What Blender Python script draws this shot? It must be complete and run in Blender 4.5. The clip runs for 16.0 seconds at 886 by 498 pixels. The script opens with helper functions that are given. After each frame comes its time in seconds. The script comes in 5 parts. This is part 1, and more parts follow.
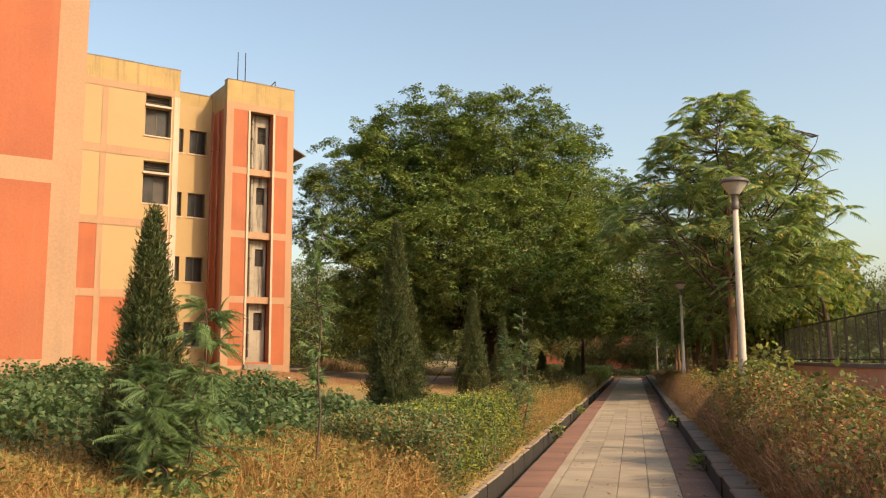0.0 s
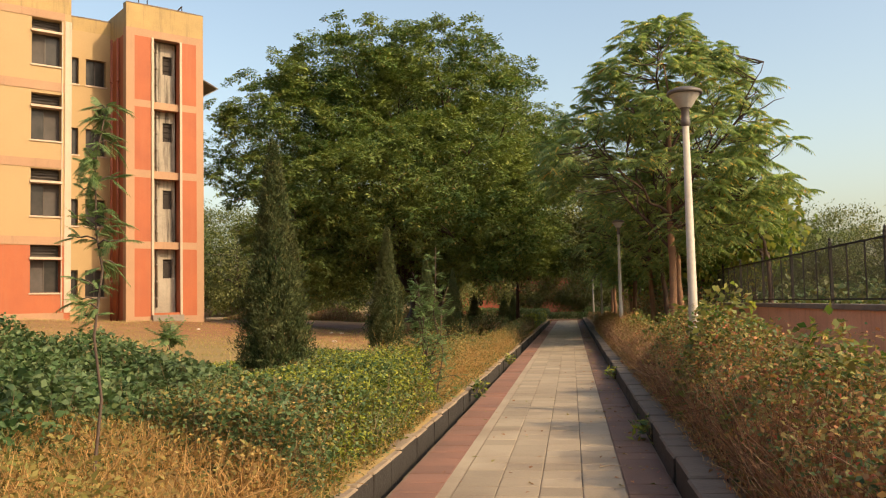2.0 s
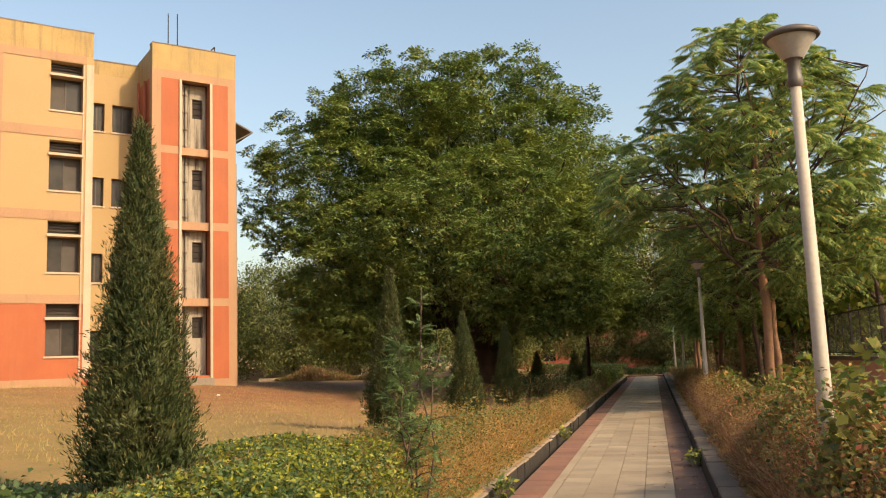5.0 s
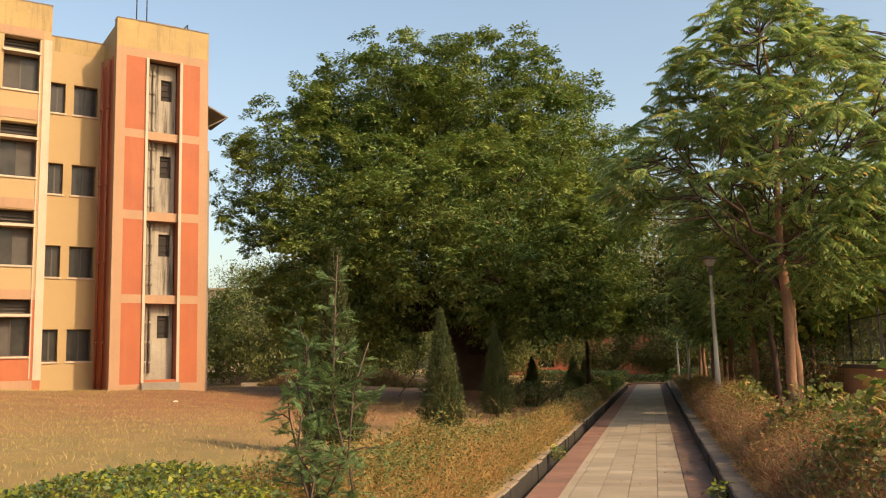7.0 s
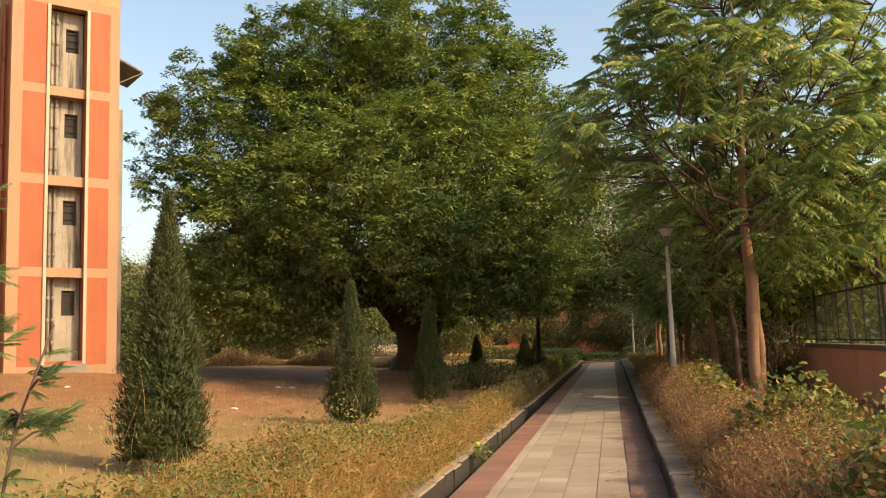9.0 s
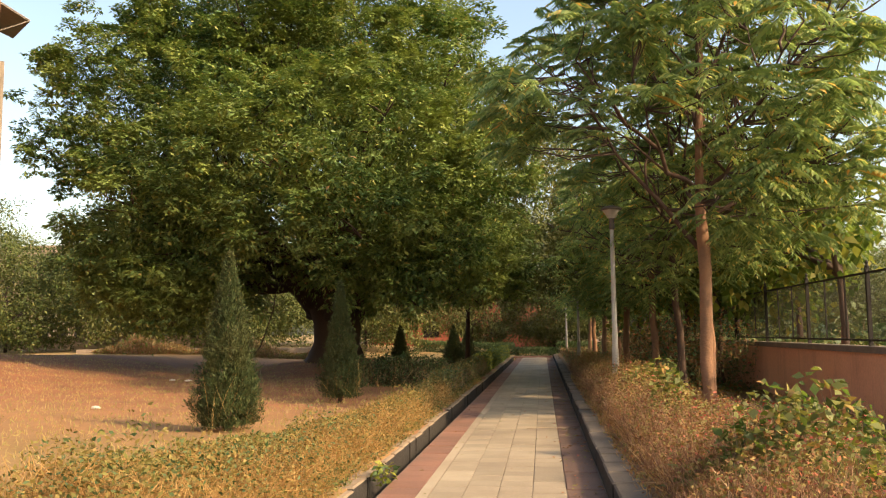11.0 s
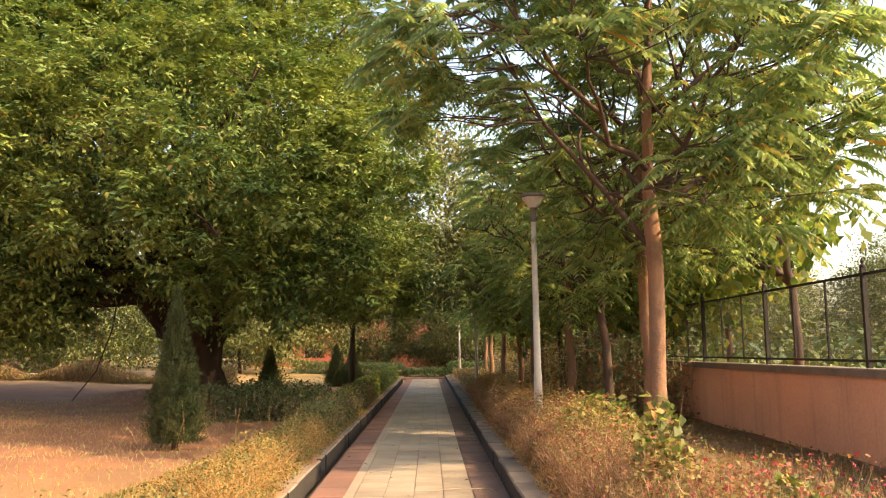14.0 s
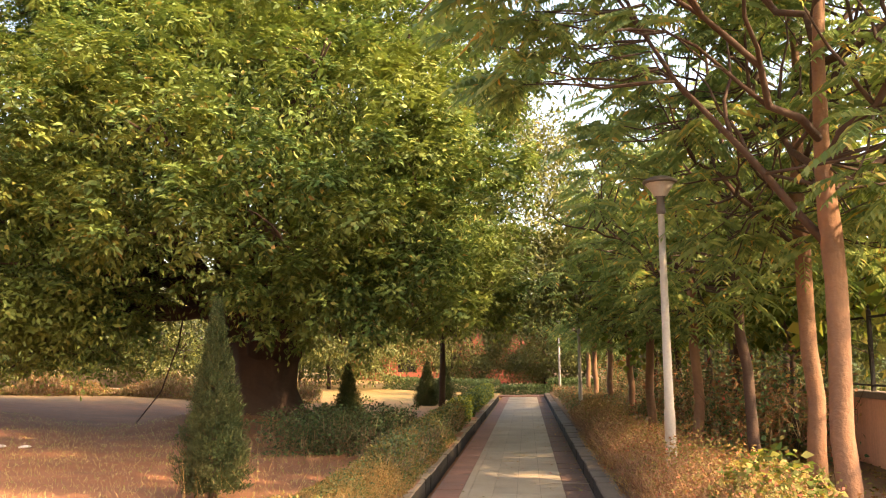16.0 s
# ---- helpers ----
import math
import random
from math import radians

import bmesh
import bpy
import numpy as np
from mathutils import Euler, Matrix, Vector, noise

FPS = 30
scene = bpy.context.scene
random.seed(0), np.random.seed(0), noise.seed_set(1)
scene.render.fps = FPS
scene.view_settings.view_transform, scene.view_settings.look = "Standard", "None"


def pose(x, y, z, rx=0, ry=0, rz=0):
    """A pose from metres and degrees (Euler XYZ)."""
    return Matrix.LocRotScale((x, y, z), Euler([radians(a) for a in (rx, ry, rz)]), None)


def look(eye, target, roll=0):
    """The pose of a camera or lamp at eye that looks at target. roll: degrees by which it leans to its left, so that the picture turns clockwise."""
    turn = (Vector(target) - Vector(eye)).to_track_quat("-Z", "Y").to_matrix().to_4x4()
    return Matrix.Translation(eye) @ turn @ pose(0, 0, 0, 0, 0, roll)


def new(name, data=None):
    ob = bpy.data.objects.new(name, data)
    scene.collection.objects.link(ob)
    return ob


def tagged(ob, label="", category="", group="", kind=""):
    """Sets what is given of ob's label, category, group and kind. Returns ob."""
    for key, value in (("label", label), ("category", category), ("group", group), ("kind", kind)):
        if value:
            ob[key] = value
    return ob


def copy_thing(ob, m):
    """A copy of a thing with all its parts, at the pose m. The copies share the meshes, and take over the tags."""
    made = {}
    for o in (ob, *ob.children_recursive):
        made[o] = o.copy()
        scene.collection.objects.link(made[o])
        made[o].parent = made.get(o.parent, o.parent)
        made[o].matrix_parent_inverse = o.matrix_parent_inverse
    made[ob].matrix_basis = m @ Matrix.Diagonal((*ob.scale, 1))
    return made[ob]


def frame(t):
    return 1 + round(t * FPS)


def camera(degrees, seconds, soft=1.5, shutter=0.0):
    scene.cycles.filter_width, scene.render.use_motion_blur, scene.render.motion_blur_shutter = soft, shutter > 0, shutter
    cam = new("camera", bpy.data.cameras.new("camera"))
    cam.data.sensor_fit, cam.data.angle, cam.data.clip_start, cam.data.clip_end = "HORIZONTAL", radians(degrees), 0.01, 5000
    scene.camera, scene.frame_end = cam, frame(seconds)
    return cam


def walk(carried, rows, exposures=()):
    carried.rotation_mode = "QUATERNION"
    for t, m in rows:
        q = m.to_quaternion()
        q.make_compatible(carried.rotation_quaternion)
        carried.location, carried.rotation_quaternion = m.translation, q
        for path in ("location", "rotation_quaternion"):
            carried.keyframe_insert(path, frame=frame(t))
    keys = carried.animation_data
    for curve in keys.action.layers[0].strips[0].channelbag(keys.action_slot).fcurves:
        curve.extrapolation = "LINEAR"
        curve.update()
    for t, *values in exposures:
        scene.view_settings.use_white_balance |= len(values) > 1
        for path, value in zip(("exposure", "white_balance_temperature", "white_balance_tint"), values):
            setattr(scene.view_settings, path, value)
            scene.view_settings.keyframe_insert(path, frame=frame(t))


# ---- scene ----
cam = camera(54.6, 16.0, soft=1.15)
PATH = [
    (0, (0.312, -0.241, 1.552), (-0.115, 1.696, 1.809), -0.3),
    (0.5, (0.296, 0.363, 1.56), (0.003, 2.328, 1.795), -0.2),
    (1, (0.321, 1.02, 1.587), (0.131, 3.002, 1.776), -1.4),
    (1.5, (0.362, 1.615, 1.597), (0.161, 3.601, 1.72), -1.1),
    (2, (0.383, 2.379, 1.621), (0.091, 4.353, 1.748), -1.3),
    (2.5, (0.479, 3.108, 1.649), (0.021, 5.048, 1.82), -1.3),
    (3, (0.497, 3.772, 1.64), (-0.063, 5.684, 1.813), -1.2),
    (3.5, (0.559, 4.429, 1.653), (-0.076, 6.314, 1.863), -1.9),
    (4, (0.573, 5.097, 1.673), (-0.088, 6.969, 1.92), -2.2),
    (4.5, (0.638, 5.849, 1.709), (0.124, 7.766, 1.963), -2.7),
    (4.7, (0.663, 6.19, 1.712), (0.185, 8.115, 1.968), -2.3),
    (6.8, (0.489, 9.284, 1.696), (0.064, 11.22, 1.968), -2.1),
    (7, (0.483, 9.575, 1.69), (0.021, 11.502, 1.961), -1.6),
    (7.5, (0.418, 10.224, 1.704), (-0.121, 12.132, 1.966), -0.9),
    (8, (0.484, 10.922, 1.693), (-0.057, 12.827, 1.971), -1.9),
    (8.5, (0.572, 11.61, 1.72), (0.062, 13.527, 1.974), -1.8),
    (9, (0.684, 12.38, 1.755), (0.309, 14.333, 1.971), -1.7),
    (9.2, (0.732, 12.621, 1.728), (0.405, 14.585, 1.922), -1.2),
    (11.3, (0.484, 15.803, 1.724), (0.285, 17.784, 1.922), -0.9),
    (11.5, (0.428, 16.17, 1.731), (0.265, 18.152, 1.943), -1.4),
    (12, (0.416, 16.863, 1.776), (0.293, 18.844, 2.023), -0.7),
    (12.5, (0.43, 17.562, 1.764), (0.355, 19.546, 2.01), -1.2),
    (13, (0.402, 18.323, 1.75), (0.386, 20.311, 1.97), -1.0),
    (13.5, (0.317, 19.062, 1.75), (0.345, 21.05, 1.966), -0.8),
    (14, (0.283, 19.828, 1.76), (0.317, 21.813, 1.995), -0.9),
    (14.5, (0.246, 20.583, 1.745), (0.241, 22.567, 1.994), -0.8),
    (15, (0.28, 21.378, 1.81), (0.29, 23.362, 2.063), -0.8),
    (15.5, (0.346, 22.263, 1.966), (0.262, 24.245, 2.221), 0.1),
    (16, (0.258, 23.005, 1.984), (0.069, 24.978, 2.249), -0.5),
]
walk(cam, [(t, look(eye, target, roll)) for t, eye, target, roll in PATH], [(0.0, 1.08, 7300, 10), (8.4, 1.06, 7300, 10), (9.0, 1.22, 7300, 10), (11.5, 1.6, 7400, 10), (13.0, 1.88, 7300, 12), (16.0, 2.65, 8000, 18)])

# ---- world, sun, exposure ----
SUN_AZ, SUN_EL = Vector((0.925, -0.38)).normalized(), 35.0
world = bpy.data.worlds.new("hazy_evening_sky")
scene.world = world
world.use_nodes = True
wn = world.node_tree
sky = wn.nodes.new("ShaderNodeTexSky")
sky.sky_type, sky.sun_disc = "NISHITA", False
sky.sun_elevation = radians(SUN_EL)
sky.sun_rotation = math.atan2(SUN_AZ.x, SUN_AZ.y)
sky.air_density, sky.dust_density, sky.ozone_density = 1.25, 3.4, 1.0
wn.links.new(sky.outputs[0], wn.nodes["Background"].inputs[0])
wn.nodes["Background"].inputs[1].default_value = 0.118
sun = new("sun", bpy.data.lights.new("sun", "SUN"))
sun.data.energy, sun.data.angle, sun.data.color = 2.25, radians(0.8), (1.0, 0.76, 0.50)
sun.matrix_world = look((30, -10, 40), (30 - SUN_AZ.x * math.cos(radians(SUN_EL)), -10 - SUN_AZ.y * math.cos(radians(SUN_EL)), 40 - math.sin(radians(SUN_EL))))


# ---- materials ----
def nodes_of(name):
    m = bpy.data.materials.new(name)
    m.use_nodes = True
    return m, m.node_tree, m.node_tree.nodes["Principled BSDF"]


def ramp(nt, fac, stops):
    r = nt.nodes.new("ShaderNodeValToRGB")
    while len(r.color_ramp.elements) < len(stops):
        r.color_ramp.elements.new(0.5)
    for e, (p, c) in zip(r.color_ramp.elements, stops):
        e.position, e.color = p, (*c, 1)
    nt.links.new(fac, r.inputs[0])
    return r.outputs[0]


def noise_of(nt, scale, detail=5, coord=None, rough=0.6):
    n = nt.nodes.new("ShaderNodeTexNoise")
    n.inputs["Scale"].default_value, n.inputs["Detail"].default_value, n.inputs["Roughness"].default_value = scale, detail, rough
    if coord is None:
        coord = nt.nodes.new("ShaderNodeNewGeometry").outputs["Position"]
    nt.links.new(coord, n.inputs["Vector"])
    return n.outputs["Fac"]


def mixc(nt, fac, a, b, mode="MIX"):
    m = nt.nodes.new("ShaderNodeMix")
    m.data_type, m.blend_type = "RGBA", mode
    for s, v in ((m.inputs[0], fac), (m.inputs[6], a), (m.inputs[7], b)):
        if isinstance(v, (int, float)):
            s.default_value = v
        elif isinstance(v, tuple):
            s.default_value = (*v, 1)
        else:
            nt.links.new(v, s)
    return m.outputs[2]


def bump(nt, bsdf, height, strength=0.3, dist=0.02):
    b = nt.nodes.new("ShaderNodeBump")
    b.inputs["Strength"].default_value, b.inputs["Distance"].default_value = strength, dist
    nt.links.new(height, b.inputs["Height"])
    nt.links.new(b.outputs[0], bsdf.inputs["Normal"])


def surface(name, base, dark, rough=0.85, big=0.6, fine=25.0, amount=0.5, relief=0.25, metal=0.0, per_object=0.0, streak=None):
    """A worn surface: large stains from base to dark, fine grain, relief; streak adds vertical run-off marks of that colour."""
    m, nt, p = nodes_of(name)
    a, g = noise_of(nt, big, 6), noise_of(nt, fine, 3)
    c = ramp(nt, a, [(0.35, base), (0.75, tuple(b + (d - b) * amount for b, d in zip(base, dark)))])
    c = mixc(nt, 0.35, c, ramp(nt, g, [(0.3, tuple(v * 0.75 for v in base)), (0.7, tuple(min(1, v * 1.15) for v in base))]))
    if streak:
        mp = nt.nodes.new("ShaderNodeMapping")
        mp.inputs["Scale"].default_value = (2.6, 2.6, 0.16)
        nt.links.new(nt.nodes.new("ShaderNodeNewGeometry").outputs["Position"], mp.inputs["Vector"])
        s = noise_of(nt, 1.6, 7, mp.outputs[0], 0.7)
        f = nt.nodes.new("ShaderNodeMapRange")
        f.inputs[1].default_value, f.inputs[2].default_value, f.inputs[4].default_value = *(streak[2] if len(streak) > 2 else (0.54, 0.78)), streak[1]
        nt.links.new(s, f.inputs[0])
        c = mixc(nt, f.outputs[0], c, streak[0])
    if per_object:
        h = nt.nodes.new("ShaderNodeHueSaturation")
        r = nt.nodes.new("ShaderNodeMapRange")
        r.inputs[3].default_value, r.inputs[4].default_value = 1 - per_object, 1 + per_object
        nt.links.new(nt.nodes.new("ShaderNodeObjectInfo").outputs["Random"], r.inputs[0])
        nt.links.new(r.outputs[0], h.inputs["Value"])
        nt.links.new(c, h.inputs["Color"])
        c = h.outputs[0]
    nt.links.new(c, p.inputs["Base Color"])
    p.inputs["Roughness"].default_value, p.inputs["Metallic"].default_value = rough, metal
    if relief:
        bump(nt, p, g, relief)
    return m


def leafy(name, stops, through_light=0.35, rough=0.55, patch=None):
    """Leaves: the colour varies from leaf to leaf, and in patches of the crown; light passes through."""
    m, nt, p = nodes_of(name)
    c = ramp(nt, nt.nodes.new("ShaderNodeNewGeometry").outputs["Random Per Island"], stops)
    if patch:
        f = ramp(nt, noise_of(nt, patch[1], 3), [(0.42, (0, 0, 0)), (0.62, (1, 1, 1))])
        k = nt.nodes.new("ShaderNodeMath")
        k.operation = "MULTIPLY"
        k.inputs[1].default_value = patch[2]
        nt.links.new(f, k.inputs[0])
        c = mixc(nt, k.outputs[0], c, patch[0])
    nt.links.new(c, p.inputs["Base Color"])
    p.inputs["Roughness"].default_value, p.inputs["Specular IOR Level"].default_value = rough, 0.35
    t = nt.nodes.new("ShaderNodeBsdfTranslucent")
    nt.links.new(mixc(nt, 1.0, c, (1.0, 1.0, 0.72), "MULTIPLY"), t.inputs[0])
    s = nt.nodes.new("ShaderNodeMixShader")
    s.inputs[0].default_value = through_light
    nt.links.new(p.outputs[0], s.inputs[1])
    nt.links.new(t.outputs[0], s.inputs[2])
    nt.links.new(s.outputs[0], nt.nodes["Material Output"].inputs[0])
    return m


GREY_RUN = ((0.10, 0.085, 0.07), 0.35)
M_YELLOW = surface("yellow_paint", (0.381, 0.263, 0.129), (0.316, 0.215, 0.104), 0.8, 0.35, 30, 0.6, 0.12, streak=((0.359, 0.248, 0.124), 0.25))
M_OCHRE = surface("parapet_paint", (0.405, 0.279, 0.117), (0.171, 0.126, 0.063), 0.85, 0.8, 20, 0.8, 0.2, streak=((0.090, 0.072, 0.050), 0.5, (0.50, 0.70)))
M_ORANGE = surface("orange_paint", (0.369, 0.106, 0.043), (0.243, 0.068, 0.034), 0.8, 0.55, 30, 0.9, 0.12, streak=((0.360, 0.153, 0.077), 0.3, (0.48, 0.74)))
M_BEIGE = surface("beige_band_paint", (0.378, 0.225, 0.131), (0.270, 0.158, 0.095), 0.85, 0.7, 24, 0.7, 0.15, streak=GREY_RUN)
M_WHITE = surface("off_white_paint", (0.50, 0.385, 0.285), (0.36, 0.28, 0.21), 0.8, 0.9, 24, 0.6, 0.12, streak=GREY_RUN)
M_RENDER = surface("weathered_cement", (0.27, 0.235, 0.19), (0.10, 0.085, 0.07), 0.9, 0.9, 14, 0.8, 0.3, streak=((0.05, 0.04, 0.035), 0.8))
M_DARKFRAME = surface("dark_window_frame", (0.06, 0.045, 0.035), (0.03, 0.025, 0.02), 0.6, 3, 40, 0.5, 0.1)
M_DARKROOM = surface("dark_interior", (0.035, 0.028, 0.024), (0.02, 0.016, 0.014), 0.9, 2, 20, 0.5, 0.0)
M_CURTAIN = surface("grey_curtain", (0.085, 0.075, 0.068), (0.04, 0.035, 0.03), 0.9, 2.5, 30, 0.8, 0.2)
M_PIPE = surface("red_brown_drain_pipe", (0.28, 0.07, 0.035), (0.12, 0.05, 0.03), 0.55, 2, 30, 0.7, 0.1)
M_TIN = surface("tin_sheet", (0.30, 0.28, 0.25), (0.14, 0.10, 0.07), 0.5, 2, 20, 0.7, 0.2, metal=0.5)
M_TILE = surface("cream_concrete_tile", (0.331, 0.270, 0.187), (0.141, 0.099, 0.066), 0.8, 0.7, 45, 1.0, 0.2, per_object=0.15)
M_REDTILE = surface("red_concrete_paver", (0.24, 0.115, 0.075), (0.10, 0.062, 0.045), 0.85, 1.0, 45, 0.95, 0.3, per_object=0.12)
# Darker than the left pavers: grime, plus the hedge's shade put into the colour.
M_REDDIRTSHADE = surface("grimy_shaded_red_paver", (0.15, 0.085, 0.06), (0.07, 0.048, 0.037), 0.9, 1.2, 40, 0.95, 0.4, per_object=0.12)
M_JOINT = surface("dirty_joint", (0.19, 0.14, 0.10), (0.09, 0.065, 0.046), 0.95, 3, 40, 0.8, 0.3)
M_KERB = surface("mossy_concrete_kerb", (0.29, 0.215, 0.14), (0.10, 0.075, 0.052), 0.92, 1.8, 22, 0.8, 0.6, per_object=0.05)
M_PALETWIG = surface("bleached_twig", (0.34, 0.26, 0.18), (0.2, 0.15, 0.10), 0.9, 4, 30, 0.6, 0.2)
# Near-black for kerb sides: the slot's shade put into the colour, over moss.
M_KERBS = surface("shaded_mossy_kerb_side", (0.032, 0.026, 0.02), (0.015, 0.012, 0.01), 0.95, 2.5, 22, 0.9, 0.6)
M_KERBD = surface("dark_mossy_kerb", (0.14, 0.11, 0.083), (0.045, 0.038, 0.03), 0.92, 1.8, 22, 0.9, 0.6, per_object=0.15)
M_PINK = surface("pink_plaster", (0.720, 0.368, 0.226), (0.432, 0.218, 0.138), 0.9, 0.5, 18, 0.8, 0.2, streak=((0.168, 0.098, 0.066), 0.4, (0.52, 0.78)))
M_COPING = surface("stained_coping", (0.22, 0.17, 0.13), (0.07, 0.06, 0.05), 0.9, 2.2, 20, 0.9, 0.4)
M_IRON = surface("black_iron", (0.018, 0.015, 0.013), (0.04, 0.025, 0.018), 0.85, 3, 40, 0.6, 0.1)
M_POLE = surface("grey_white_pole_paint", (0.43, 0.385, 0.32), (0.24, 0.20, 0.16), 0.6, 2.0, 30, 0.7, 0.1)
M_LAMPCAP = surface("dark_lamp_cap", (0.10, 0.085, 0.075), (0.05, 0.04, 0.04), 0.5, 4, 30, 0.5, 0.1)
M_BOWL = surface("frosted_lamp_bowl", (0.42, 0.39, 0.35), (0.30, 0.27, 0.23), 0.35, 4, 30, 0.5, 0.0)
M_BARK = surface("red_brown_bark", (0.26, 0.135, 0.075), (0.11, 0.07, 0.05), 0.92, 2.2, 16, 0.9, 0.8)
M_RECESS = surface("pale_stained_cement", (0.36, 0.315, 0.25), (0.15, 0.125, 0.10), 0.9, 0.9, 14, 0.8, 0.3, streak=((0.03, 0.026, 0.022), 0.9, (0.50, 0.66)))
# Darker copy of the red-brown bark, with the tree row's shade in its colour.
M_BARKSHADE = surface("shade_brown_bark", (0.085, 0.05, 0.034), (0.045, 0.03, 0.024), 0.92, 2.2, 16, 0.9, 0.8)
M_BARKD = surface("dark_furrowed_bark", (0.075, 0.045, 0.032), (0.034, 0.024, 0.019), 0.95, 1.6, 9, 0.9, 1.0)
M_TWIG = surface("grey_brown_twig", (0.085, 0.055, 0.04), (0.05, 0.036, 0.028), 0.9, 3, 20, 0.8, 0.3)
M_BRICK = surface("red_brick_wall", (0.34, 0.10, 0.06), (0.22, 0.08, 0.05), 0.9, 0.8, 8, 0.8, 0.2)
M_GREYWALL = surface("low_wall_cement", (0.42, 0.32, 0.23), (0.2, 0.16, 0.12), 0.92, 0.8, 10, 0.8, 0.3, streak=GREY_RUN)
M_LITTER = surface("pale_litter", (0.72, 0.66, 0.58), (0.5, 0.42, 0.34), 0.9, 4, 30, 0.5, 0.0)

L_BIG = leafy("tamarind_leaf", [(0.0, (0.051, 0.101, 0.030)), (0.45, (0.105, 0.182, 0.051)), (0.8, (0.178, 0.259, 0.069)), (0.97, (0.288, 0.304, 0.086)), (1.0, (0.413, 0.240, 0.092))], 0.30, patch=((0.259, 0.304, 0.072), 0.45, 0.65))
L_FEATHER = leafy("pinnate_leaf", [(0.0, (0.129, 0.208, 0.074)), (0.5, (0.227, 0.322, 0.116)), (0.9, (0.377, 0.443, 0.163)), (0.965, (0.573, 0.481, 0.163)), (1.0, (0.700, 0.376, 0.098))], 0.52)
L_BROAD = leafy("broad_leaf", [(0.0, (0.066, 0.117, 0.025)), (0.6, (0.149, 0.206, 0.042)), (1.0, (0.330, 0.300, 0.069))], 0.6)
L_CYPRESS = leafy("cypress_scale_leaf", [(0.0, (0.025, 0.044, 0.014)), (0.6, (0.051, 0.076, 0.023)), (0.92, (0.090, 0.112, 0.034)), (1.0, (0.152, 0.112, 0.042))], 0.15, 0.7, patch=((0.107, 0.096, 0.034), 2.2, 0.4))
L_FAR = leafy("far_tree_leaf", [(0.0, (0.049, 0.076, 0.022)), (0.6, (0.106, 0.140, 0.038)), (1.0, (0.187, 0.187, 0.055))], 0.3, patch=((0.212, 0.200, 0.068), 0.12, 0.5))
L_HEDGE = leafy("hedge_leaf_green", [(0.0, (0.031, 0.074, 0.022)), (0.5, (0.067, 0.129, 0.040)), (1.0, (0.151, 0.202, 0.078))], 0.3, patch=((0.112, 0.146, 0.067), 0.9, 0.4))
L_LIME = leafy("hedge_leaf_lime", [(0.0, (0.107, 0.140, 0.019)), (0.5, (0.226, 0.258, 0.029)), (1.0, (0.356, 0.352, 0.048))], 0.35)
L_DRYLEAF = leafy("dry_olive_leaf", [(0.0, (0.153, 0.089, 0.032)), (0.5, (0.304, 0.187, 0.055)), (0.85, (0.236, 0.208, 0.060)), (1.0, (0.456, 0.304, 0.112))], 0.3, 0.75, patch=((0.144, 0.172, 0.042), 0.55, 0.8))
L_RUSTLEAF = leafy("rust_and_green_leaf", [(0.0, (0.150, 0.073, 0.037)), (0.35, (0.329, 0.152, 0.068)), (0.6, (0.239, 0.187, 0.064)), (0.85, (0.179, 0.187, 0.058)), (0.93, (0.446, 0.095, 0.076)), (1.0, (0.506, 0.322, 0.113))], 0.4, 0.7)
L_RED = leafy("crimson_leaf", [(0.0, (0.26, 0.03, 0.035)), (0.6, (0.46, 0.055, 0.06)), (1.0, (0.36, 0.12, 0.07))], 0.35)
L_STRAW = leafy("straw_blade", [(0.0, (0.247, 0.131, 0.053)), (0.5, (0.449, 0.264, 0.097)), (1.0, (0.629, 0.405, 0.174))], 0.4, 0.75)
L_TWIGS = leafy("dry_twig_blade", [(0.0, (0.120, 0.080, 0.050)), (0.5, (0.240, 0.165, 0.100)), (1.0, (0.440, 0.320, 0.190))], 0.3, 0.85)
L_RUSTTWIG = leafy("rusty_twig_blade", [(0.0, (0.10, 0.05, 0.036)), (0.5, (0.28, 0.145, 0.085)), (0.85, (0.42, 0.25, 0.14)), (1.0, (0.56, 0.40, 0.24))], 0.25, 0.85)
L_SAP = leafy("fine_feathery_leaf", [(0.0, (0.085, 0.15, 0.06)), (0.5, (0.15, 0.24, 0.10)), (1.0, (0.22, 0.31, 0.13))], 0.45)
L_SHRUB = leafy("broad_shrub_leaf", [(0.0, (0.09, 0.11, 0.03)), (0.5, (0.19, 0.20, 0.055)), (0.8, (0.32, 0.29, 0.09)), (1.0, (0.40, 0.22, 0.07))], 0.35)
L_GRASS = leafy("thin_lawn_blade", [(0.0, (0.34, 0.25, 0.10)), (0.55, (0.46, 0.34, 0.15)), (1.0, (0.20, 0.23, 0.06))], 0.25, 0.8)


